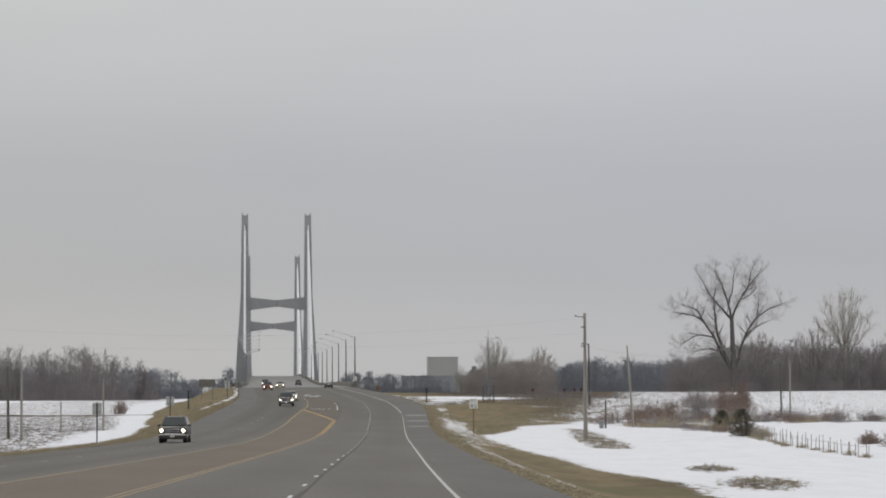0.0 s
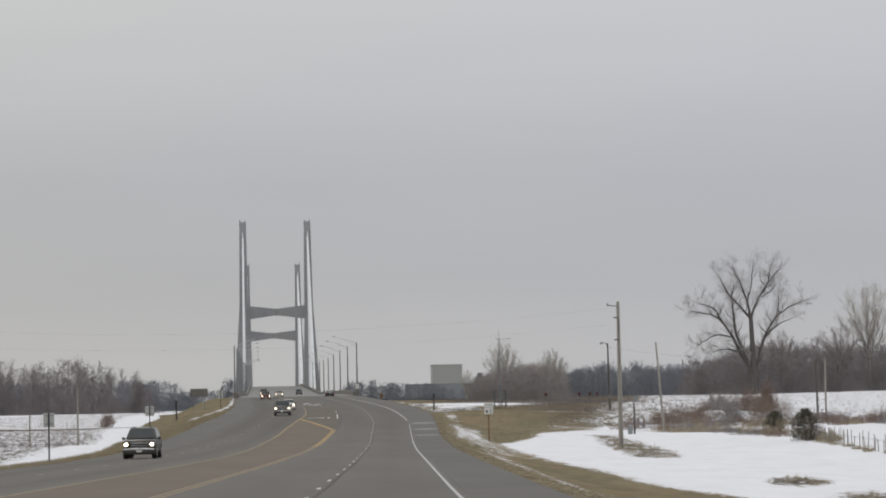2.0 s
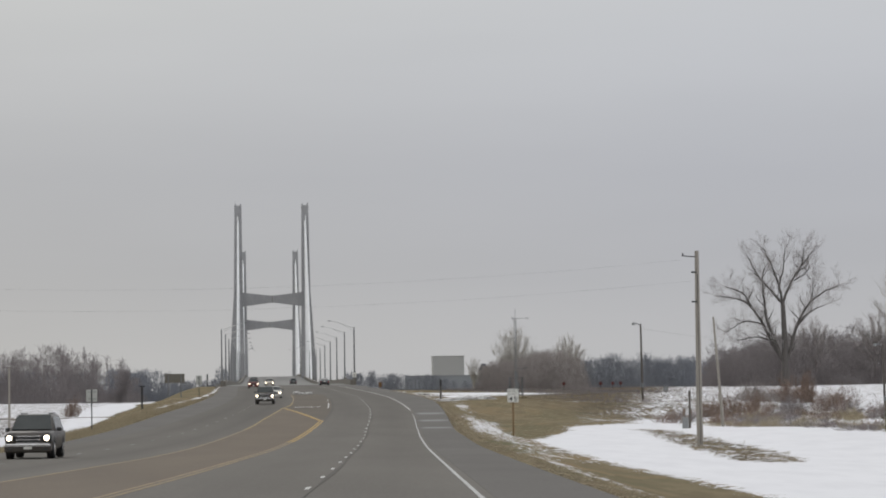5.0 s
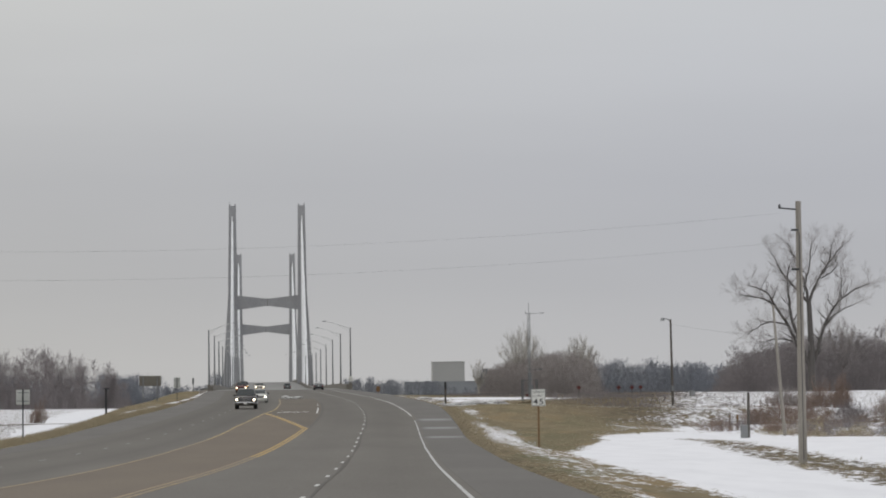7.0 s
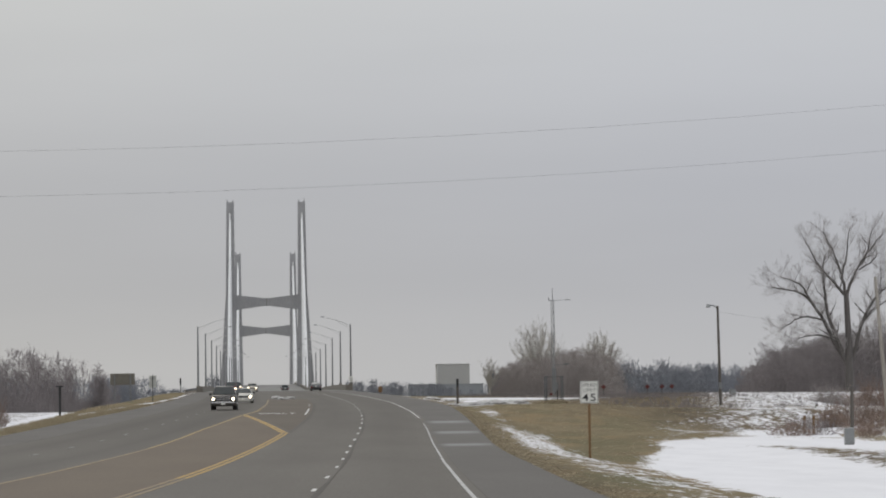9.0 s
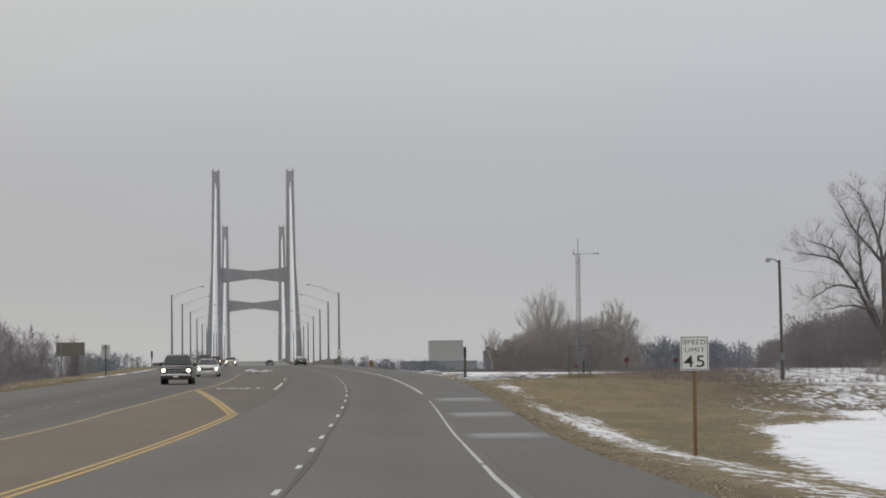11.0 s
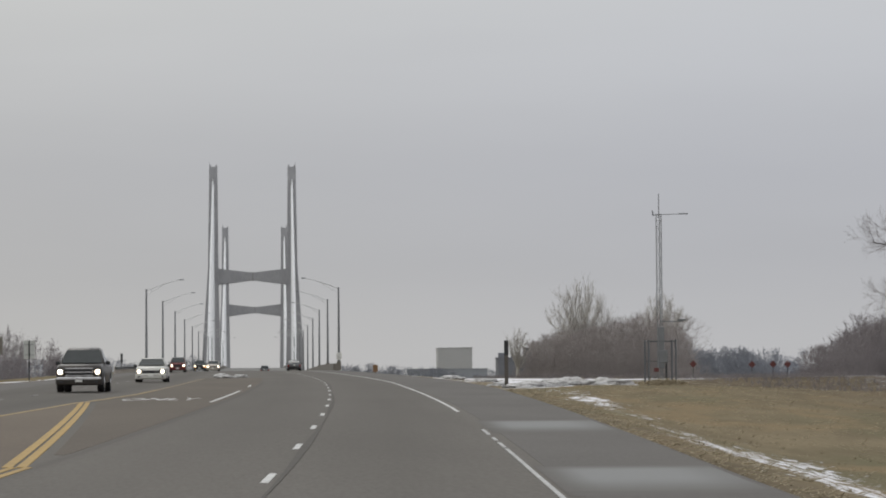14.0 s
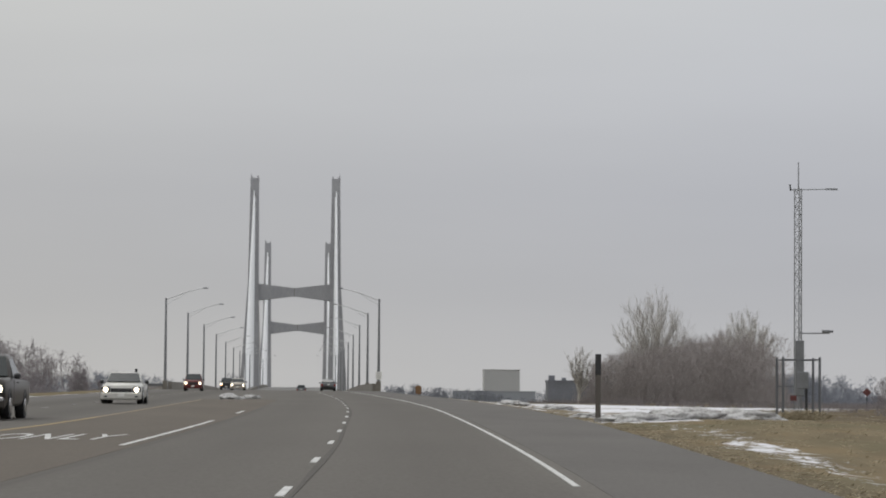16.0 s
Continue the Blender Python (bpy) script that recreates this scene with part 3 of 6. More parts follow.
for y0, y1 in ((-200, 246), (246.8, 262), (262.6, 284), (285, 303), (303.6, 306.2), (307.4, 309), (310.8, 314.3), (331.4, 640)):
    strip("edge_line", lambda v: float(edge_u(v)) - float(edge_half(v)), lambda v: float(edge_u(v)) + float(edge_half(v)), y0, y1, M_EDGE if y0 < 320 else M_WHITE, 0.009, 2.0, road)
for y0, y1 in ((350, 380), (396, 402)):
    strip("turn_line", -4.0, -3.88, y0, y1, M_WHITE, 0.009, 2.0, road)
for k in range(-25, 24):
    y0 = 322.0 + 12.19 * k
    strip("lane_dash", -12.0, -11.88, y0 - 1.0, y0 + 1.0, M_WHITE_WORN, 0.009, 1.5, road, "nearly worn-away lane dash")


def salt_patch(y0, y1):
    """A pale salt bloom across the shoulder that fades towards its near and inner sides."""
    ys, fs = np.linspace(y0, y1, 25), np.linspace(0, 1, 15)
    F, Y = np.meshgrid(fs, ys)
    lo, hi = edge_u(Y) + 0.1, right_edge(Y) - 0.12
    U = lo + (hi - lo) * F
    me = grid_mesh("patch", U + line(Y), Y, rise(Y) + 0.0055)
    k = (Y - y0) / (y1 - y0)
    v = ease(0, 0.55, k) * (1 - ease(0.8, 1.0, k)) * ease(0, 0.25, F) * (1 - 0.4 * ease(0.7, 1.0, F))
    at = me.attributes.new("salt", "FLOAT", "POINT")
    at.data.foreach_set("value", np.clip(v, 0, 1).ravel().astype(np.float32))
    return mesh_part("patch", me, M_SALT, road, "pale salt-bleached shoulder patch")


for y0, y1 in ((311.5, 322.0), (287.5, 296.0), (264.0, 271.0)):
    salt_patch(y0, y1)


def road_word(text, u, y0, y1, width):
    """A word painted on the lane, drawn out along the road to be read at a low angle."""
    cu = bpy.data.curves.new("road_word", "FONT")
    cu.body, cu.size, cu.align_x = text, 1.0, "CENTER"
    ob = new("tmp", cu)
    me = bpy.data.meshes.new_from_object(ob.evaluated_get(bpy.context.evaluated_depsgraph_get()))
    bpy.data.objects.remove(ob)
    co = np.array([v.co[:] for v in me.vertices])
    lo, hi = co.min(0), co.max(0)
    ys = y0 + (co[:, 1] - lo[1]) / (hi[1] - lo[1]) * (y1 - y0)
    xs = line(ys) + u + ((co[:, 0] - lo[0]) / (hi[0] - lo[0]) - 0.5) * width
    me.vertices.foreach_set("co", np.stack([xs, ys, rise(ys) + 0.01], 1).ravel())
    me.update()
    return mesh_part("road_word", me, M_WHITE, road, "white painted word ONLY")


road_word("ONLY", -6.0, 354.2, 359.6, 2.7)

# ---- bridge ----
strip("deck_paving", -18.3, 7.6, 657, 1900, M_DECK, 0.012, 8.0, road, "pale concrete bridge deck paving")
TOWER_Y = (1302.5, 1653.0)
DECK_END = 657.0


def bridge_deck():
    deck = thing("bridge_deck", 0, DECK_END, float(rise(DECK_END)), label="long concrete bridge deck with solid parapets", category="bridge", kind="structure")
    inv = Matrix.Translation((0, -DECK_END, -float(rise(DECK_END))))
    ys = np.arange(DECK_END, 1900, 12.0)
    for name, xa, xb, za, zb, mat in (("slab", -14.6, 14.6, -1.9, -0.02, M_CONCRETE), ("parapet", 13.2, 13.7, -0.1, 1.0, M_PARAPET), ("parapet", -13.0, -12.5, -0.1, 1.0, M_PARAPET)):
        X = np.tile([xa, xa, xb, xb, xa], (len(ys), 1))
        Y = np.stack([ys] * 5, 1)
        Z = rise(ys)[:, None] + np.array([za, zb, zb, za, za])[None]
        X = np.concatenate([np.full((1, 5), (xa + xb) / 2), X, np.full((1, 5), (xa + xb) / 2)])
        Y = np.concatenate([Y[:1], Y, Y[-1:]])
        Z = np.concatenate([np.full((1, 5), Z[0].mean()), Z, np.full((1, 5), Z[-1].mean())])
        me = grid_mesh(name, X, Y, Z)
        me.transform(inv)
        me.polygons.foreach_set("use_smooth", [False] * len(me.polygons))
        ob = mesh_part(name, me, mat, deck)
    return deck


bridge_deck()


def bridge_tower(y, drop=0.0):
    base, top = float(rise(y)) - 14, 84.4 - drop
    deck_z, beam = float(rise(y)), 43.7 - drop
    tower = thing("bridge_tower", 0, y, base, label="tall grey concrete H-shaped cable-stay bridge tower", category="bridge tower", group="bridge towers")
    loc = lambda z: z - base
    for s in (-1, 1):
        bm = bmesh.new()
        rings = []
        for z, inner, outer, half in ((base, 12.0, 19.5, 4.2), (deck_z + 3, 12.3, 18.9, 3.8), (beam - 6, 12.65, 17.2, 3.2), (beam + 3, 12.75, 16.6, 3.0), (top - 3.5, 13.05, 16.1, 2.6), (top, 13.05, 16.1, 2.6)):
            rings.append([(s * inner, -half, loc(z)), (s * outer, -half, loc(z)), (s * outer, half, loc(z)), (s * inner, half, loc(z))])
        frustum(bm, rings)
        leg = part("leg", bm, M_CONCRETE, tower)
        bm = bmesh.new()
        for dx in (-1.1, 1.1):
            box(bm, 0.5, 4.6, 0.9, s * 14.55 + dx, 0, loc(top) - 0.1)
        part("cap", bm, M_CONCRETE, leg, "paired concrete cap fins")
        bm = bmesh.new()
        rod(bm, (s * 15.9, 0, loc(top)), (s * 15.9, 0, loc(top) + 1.7), 0.1, 0.05, 5)
        part("warning_light", bm, M_DARKSTEEL, leg)
    bm = bmesh.new()
    rings = []
    for x, zt, zb in ((-12.8, beam + 2.8, beam - 3.2), (-0.9, beam + 1.4, beam - 1.6), (0.9, beam + 1.4, beam - 1.6), (12.8, beam + 2.8, beam - 3.2)):
        rings.append([(x, -2.2, loc(zb)), (x, 2.2, loc(zb)), (x, 2.2, loc(zt)), (x, -2.2, loc(zt))])
    frustum(bm, rings)
    beam_part = part("crossbeam", bm, M_CONCRETE, tower, "waisted concrete crossbeam")
    # Shading where the beam narrows, added as a thin band of darker concrete colour.
    part("joint", box(bmesh.new(), 0.2, 4.46, 3.06, 0, 0, loc(beam - 1.63)), M_PARAPET, beam_part, "dark strip standing in for shading at the beam's waist")
    for s in (-1, 1):
        for d in (-1, 1):
            for k in range(16):
                y1 = y + d * (14 + k * (8.3 if d * (TOWER_Y[1] - TOWER_Y[0]) * (1 if y == TOWER_Y[0] else -1) < 0 else 10.3))
                z1 = float(rise(y1)) + 0.8
                z0 = 49.0 - drop + k * 2.05
                bm = bmesh.new()
                wob = 0.16 if k % 2 else -0.16
                rod(bm, (s * (14.55 + wob), d * 2.4, loc(z0)), (s * (14.3 + wob), y1 - y, loc(z1)), 0.21, 0.21, 6)
                part("stay_cable", bm, M_STAY, tower)
    return tower


bridge_tower(TOWER_Y[0])
bridge_tower(TOWER_Y[1], 2.0)


def lamp_standard():
    """A bridge street lamp 11.7 m high, its arm reaching over the road to -x."""
    lamp = thing("street_lamp", 0, 0, 0, label="grey steel street lamp with a long arched truss arm", category="street lamp", group="bridge street lamps")
    bm = bmesh.new()
    rod(bm, (0, 0, 0), (0, 0, 11.8), 0.2, 0.12, 10)
    part("pole", bm, M_GALV, lamp)
    bm = bmesh.new()
    box(bm, 0.6, 0.6, 1.3, 0, 0, 0, bevel=0.04)
    part("base", bm, M_PARAPET, lamp)
    bm = bmesh.new()
    up = [(-4.8 * k, 0, 11.62 + 1.85 * k - 0.33 * k ** 3) for k in (0, 0.15, 0.35, 0.55, 0.75, 1.0)]
    bent_rod(bm, up, 0.05, 6)
    bent_rod(bm, [(0, 0, 11.0), (-1.4, 0, 11.75), up[3]], 0.028, 6)
    rod(bm, (-0.78, 0, 11.42), up[1], 0.035, 0.035, 5)
    part("arm", bm, M_ARM, lamp, "pale aluminium truss arm")
    bm = bmesh.new()
    box(bm, 0.75, 0.3, 0.16, -5.0, 0, 13.06, bevel=0.04, taper=0.75)
    part("lamp_head", bm, M_GALV, lamp)
    return lamp


LAMP_GAP = 66.5
first = lamp_standard()
first.matrix_basis = pose(13.95, 654.9, float(rise(654.9)))
for k in (0, 1, 2, 3, 4, 5, 6, 7, 8, 12):
    y = 654.9 + k * LAMP_GAP
    if k:
        copy_thing(first, pose(13.95, y, float(rise(y))))
    copy_thing(first, pose(-13.25, y, float(rise(y)) - 0.15, 0, 0, 180))

# ---- poles, posts and signs ----


def utility_pole(x, y, h, r=0.16, lean=0.0, pins=True, label="weathered grey timber utility pole"):
    z = float(ground_z(x, y)) - 0.05
    p = thing("utility_pole", x, y, z, label=label, category="utility pole", group="utility poles")
    bm = bmesh.new()
    rod(bm, (0, 0, 0), (lean, 0, h), r, r * 0.62, 12)
    pole = part("pole", bm, M_POLE, p)
    if pins:
        bm = bmesh.new()
        rod(bm, (lean, 0, h - 0.32), (lean - 0.75, 0, h - 0.25), 0.035, 0.03, 6)
        rod(bm, (lean - 0.72, 0, h - 0.28), (lean - 0.72, 0, h - 0.12), 0.05, 0.04, 6)
        part("bracket", bm, M_DARKSTEEL, p, "short steel insulator bracket")
        for dz in (1.1, 2.6):
            bm = bmesh.new()
            rod(bm, (lean - 0.05, -0.16, h - dz), (lean - 0.32, -0.16, h - dz), 0.04, 0.05, 6)
            part("insulator", bm, M_DARKSTEEL, p)
        bm = bmesh.new()
        rod(bm, (0.0, -r * 0.9, 0.2), (lean, -r * 0.62, h - 1.2), 0.02, 0.02, 5)
        part("ground_wire", bm, M_WIRE, p)
    return p


utility_pole(17.0, 219.2, 10.0, 0.17)


def light_pole(x, y, h, side=-1):
    z = float(ground_z(x, y)) - 0.05
    p = thing("light_pole", x, y, z, label="dark timber pole with a small area light and meter box", category="light pole")
    bm = bmesh.new()
    rod(bm, (0, 0, 0), (-0.12, 0, h), 0.14, 0.1, 10)
    part("pole", bm, M_BARK, p, "dark stained pole")
    bm = bmesh.new()
    bent_rod(bm, [(-0.1, 0, h - 0.25), (-0.45, 0, h + 0.02), (-0.9, 0, h + 0.1)], 0.05, 6)
    arm = part("arm", bm, M_GALV, p)
    bm = bmesh.new()
    rod(bm, (-0.95, 0, h + 0.16), (-0.95, 0, h - 0.14), 0.12, 0.23, 10)
    part("lamp_head", bm, M_ALU, arm, "grey bell-shaped lamp head")
    bm = bmesh.new()
    box(bm, 0.3, 0.2, 0.55, -0.02, -0.2, 1.5, bevel=0.02)
    part("meter_box", bm, M_GALV, p)
    return p


light_pole(38.78, 400.0, 8.86)


def utility_box(x, y):
    z = float(ground_z(x, y)) - 0.03
    t = thing("utility_box", x, y, z, turn=8, label="small grey steel utility box on a plinth in thin snow", category="utility box")
    part("plinth", box(bmesh.new(), 0.66, 0.6, 0.5, 0, 0, 0, bevel=0.02), M_CONCRETE, t)
    cabinet = part("cabinet", box(bmesh.new(), 0.6, 0.5, 0.75, 0, 0, 0.5, bevel=0.015), M_ALU, t)
    part("lid", box(bmesh.new(), 0.66, 0.56, 0.06, 0, 0, 1.25, bevel=0.015), M_ALU, cabinet)
    part("door", box(bmesh.new(), 0.5, 0.02, 0.62, 0, -0.255, 0.56, bevel=0.005), M_ALU, cabinet)
    return t


utility_box(51.3, 468.0)


def glyphs(parent, text, size, x, z, y, name="lettering", squash=1.0, weight=0.0):
    cu = bpy.data.curves.new(name, "FONT")
    cu.body, cu.size, cu.align_x, cu.extrude, cu.offset, cu.space_character = text, size, "CENTER", 0.002, size * weight, 1.14
    ob = new("tmp", cu)
    me = bpy.data.meshes.new_from_object(ob.evaluated_get(bpy.context.evaluated_depsgraph_get()))
    bpy.data.objects.remove(ob)
    me.transform(pose(x, y, z, 90, 0, 0) @ Matrix.Diagonal((squash, 1, 1, 1)))
    return mesh_part(name, me, M_BLACK, parent, text + " in black")


def speed_sign(x, y):
    z = float(ground_z(x, y)) - 0.03
    s = thing("speed_limit_sign", x, y, z, label="white SPEED LIMIT 45 sign on a brown timber post", category="road sign")
    bm = bmesh.new()
    box(bm, 0.1, 0.1, 3.06, 0, 0.075, 0, bevel=0.008)
    part("post", bm, M_POST, s)
    bm = bmesh.new()
    box(bm, 0.80, 0.02, 0.96, 0, 0, 2.40, bevel=0.006)
    panel = part("panel", bm, M_SIGN, s)
    bm = bmesh.new()
    for w, h, dx, dz in ((0.742, 0.016, 0, 0.004), (0.742, 0.016, 0, 0.90)):
        box(bm, w, 0.004, h, dx, -0.013, 2.42 + dz)
    for dx in (-0.363, 0.363):
        box(bm, 0.016, 0.004, 0.88, dx, -0.013, 2.44)
    part("border", bm, M_BLACK, panel)
    glyphs(panel, "SPEED", 0.19, 0, 3.125, -0.014, squash=1.13)
    glyphs(panel, "LIMIT", 0.19, 0, 2.91, -0.014, squash=1.13)
    glyphs(panel, "45", 0.46, 0, 2.5, -0.014, "numeral", squash=1.26, weight=0.006)
    for dz in (2.51, 3.24):
        bm = bmesh.new()
        rod(bm, (0, -0.012, dz), (0, -0.022, dz), 0.014, 0.012, 6)
        part("bolt", bm, M_GALV, panel)
    return s


speed_sign(12.40, 273.84)


def marker_post(x, y, h, mat, label, base=None):
    z = float(ground_z(x, y)) - 0.03
    p = thing("marker_post", x, y, z, label=label, category="marker post")
    bm = bmesh.new()
    box(bm, 0.19, 0.05, h, 0, 0, 0, bevel=0.01)
    post = part("post", bm, mat, p)
    bm = bmesh.new()
    box(bm, 0.21, 0.07, h * 0.32, 0, 0, h * 0.69, bevel=0.01)
    part("sleeve", bm, M_BLACK, p, "black upper sleeve")
    return p


marker_post(15.03, 394.5, 2.28, M_BARK, "tall brown roadside marker post with black upper end")


def guardrail(u, y0, y1):
    """A steel beam barrier on posts beside the road."""
    x0 = float(line(y0)) + u
    z0 = float(rise(y0)) - 0.1
    t = thing("guardrail", x0, y0, z0, label="low weathered steel guardrail leading to the bridge parapet", category="guardrail")
    ys = np.arange(y0, y1 + 0.1, 3.8)
    pts = [Vector((float(line(v)) + u - x0, v - y0, float(rise(v)) - z0)) for v in ys]
    bm = bmesh.new()
    prof = ((0.0, 0.42), (0.05, 0.46), (0.05, 0.54), (0.0, 0.58), (0.05, 0.62), (0.05, 0.70), (0.0, 0.74), (-0.03, 0.74), (-0.03, 0.42))
    rings = [[bm.verts.new(p + Vector((dx, 0, dz))) for dx, dz in prof] for p in pts]
    for a, b in zip(rings, rings[1:]):
        for i in range(len(prof)):
            bm.faces.new((a[i], a[(i + 1) % len(prof)], b[(i + 1) % len(prof)], b[i]))
    bmesh.ops.recalc_face_normals(bm, faces=bm.faces)
    part("beam", bm, M_DARKSTEEL, t)
    for p in pts:
        part("post", box(bmesh.new(), 0.15, 0.15, 0.85, p.x - 0.12, p.y, p.z - 0.15), M_POLE, t)
    return t


guardrail(-19.0, 566.0, 655.0)


def lamp_sign(x, y, z):
    t = thing("bridge_sign", x, y, z, label="small pale sign strapped to a bridge lamp pole", category="road sign")
    part("panel", box(bmesh.new(), 0.75, 0.02, 1.0, 0, 0, 0, bevel=0.01), M_SIGN, t)
    part("bracket", box(bmesh.new(), 0.2, 0.14, 0.1, 0, 0.08, 0.45), M_GALV, t)
    bm = bmesh.new()
    for k in range(3):
        box(bm, 0.5 - 0.08 * k, 0.004, 0.05, 0, -0.013, 0.2 + 0.24 * k)
    part("legend_bar", bm, M_GALV, t)
    return t


lamp_sign(13.95, 654.9 - 0.28, float(rise(654.9)) + 1.5)

# ---- bare trees, brush and woods ----


def needle_mesh(name, a, b, ra, rb, n=3):
    """Many tapered bars from points a to points b in one mesh."""
    a, b = np.asarray(a, float), np.asarray(b, float)
    ra, rb = np.asarray(ra, float), np.asarray(rb, float)
    d = b - a
    d /= np.linalg.norm(d, axis=1)[:, None] + 1e-9
    side = np.cross(d, np.where(np.abs(d[:, 2:]) < 0.9, [[0, 0, 1.0]], [[1.0, 0, 0]]))
    side /= np.linalg.norm(side, axis=1)[:, None] + 1e-9
    up = np.cross(d, side)
    ang = 2 * np.pi * np.arange(n) / n
    ring = side[:, None] * np.cos(ang)[None, :, None] + up[:, None] * np.sin(ang)[None, :, None]
    lo, hi = a[:, None] + ring * ra[:, None, None], b[:, None] + ring * rb[:, None, None]
    co = np.concatenate([lo, hi], 1).reshape(-1, 3)
    base = (np.arange(len(a)) * 2 * n)[:, None]
    k = np.arange(n)
    quads = np.stack([base + k, base + (k + 1) % n, base + n + (k + 1) % n, base + n + k], -1).reshape(-1, 4)
    me = bpy.data.meshes.new(name)
    me.vertices.add(len(co))
    me.vertices.foreach_set("co", co.ravel())
    me.loops.add(quads.size)
    me.loops.foreach_set("vertex_index", quads.ravel().astype(np.int32))
    me.polygons.add(len(quads))
    me.polygons.foreach_set("loop_start", np.arange(0, quads.size, 4))
    me.update(calc_edges=True)
    return me


def bars_mesh(name, bars, n=3):
    a, b, ra, rb = (np.array([q[i] for q in bars]) for i in range(4))
    return needle_mesh(name, a, b, ra, rb, n)


def cottonwood(x, y, seed):
    """A great bare tree: a short trunk that parts into a few long arching limbs."""
    r = np.random.RandomState(seed)
    t = thing("cottonwood_tree", x, y, float(ground_z(x, y)) - 0.1, label="large bare spreading cottonwood with long arching grey-brown limbs", category="tree")
    wood, fine = [], []

    def twig(p, d, ln, rad, level):
        d = d / np.linalg.norm(d)
        for i in range(3):
            q = p + d * ln / 3
            fine.append((p, q, max(rad * (1 - i / 3.5), 0.013), max(rad * (1 - (i + 1) / 3.5), 0.007)))
            if level < 3 and i:
                for _ in range(2):
                    side = r.normal(0, 1, 3)
                    side -= d * side.dot(d)
                    side /= np.linalg.norm(side)
                    twig(q, d + side * r.uniform(0.5, 1.0) + np.array([0, 0, 0.15]), ln * r.uniform(0.5, 0.8), rad * 0.6, level + 1)
            d = d + r.normal(0, 0.15, 3) + np.array([0, 0, 0.08])
            d /= np.linalg.norm(d)
            p = q

    def bough(pts, ra, rb, out=0.0, every=1, spread=1.0):
        """One long limb through given knees, swaying a little, with side branches and sprays of twigs."""
        pts = [np.array((p[0], out * i / max(1, len(pts) - 1) + r.normal(0, 0.15), p[1]), float) for i, p in enumerate(pts)]
        fine_pts = []
        for i in range(len(pts) - 1):
            p0, p1, p2, p3 = pts[max(i - 1, 0)], pts[i], pts[i + 1], pts[min(i + 2, len(pts) - 1)]
            for f in np.linspace(0, 1, 5)[:-1]:
                fine_pts.append(0.5 * (2 * p1 + (p2 - p0) * f + (2 * p0 - 5 * p1 + 4 * p2 - p3) * f ** 2 + (3 * p1 - p0 - 3 * p2 + p3) * f ** 3) + r.normal(0, 0.07, 3))
        fine_pts.append(pts[-1])
        n = len(fine_pts) - 1
        for i in range(n):
            p, q = fine_pts[i], fine_pts[i + 1]
            r0, r1 = ra + (rb - ra) * i / n, ra + (rb - ra) * (i + 1) / n
            wood.append((p, q, r0, r1))
            if i < every:
                continue
            d = (q - p) / np.linalg.norm(q - p)
            for _ in range(2 + (i > n * 0.5)):
                side = r.normal(0, 1, 3)
                side -= d * side.dot(d)
                side /= np.linalg.norm(side)
                twig(q, d * 0.7 + side * r.uniform(0.5, 1.0) * spread + np.array([0, 0, 0.3]), r.uniform(1.2, 2.5), max(r1 * 0.3, 0.03), 1)
            if i % 3 == 1:
                side = np.array([r.choice([-1, 1]) * r.uniform(0.5, 1.0), r.normal(0, 0.5), r.uniform(0.1, 0.6)])
                e = d * 0.7 + side
                e /= np.linalg.norm(e)
                p = q
                for j in range(4):
                    q2 = p + e * r.uniform(0.6, 0.95)
                    wood.append((p, q2, r1 * 0.5 * (1 - j / 5), r1 * 0.5 * (1 - (j + 1) / 5)))
                    for _ in range(2):
                        twig(q2, e + r.normal(0, 0.5, 3) + np.array([0, 0, 0.2]), r.uniform(0.9, 1.8), 0.03, 2)
                    e = e + r.normal(0, 0.16, 3) + np.array([0, 0, 0.12])
                    e /= np.linalg.norm(e)
                    p = q2
        twig(fine_pts[-1], fine_pts[-1] - fine_pts[-2], 2.4, 0.04, 1)

    wood.append((np.zeros(3), np.array([0, 0, 9.5]), 0.95, 0.66))
    wood.append((np.array([0, 0, 9.5]), np.array([-0.3, 0, 18.0]), 0.66, 0.5))
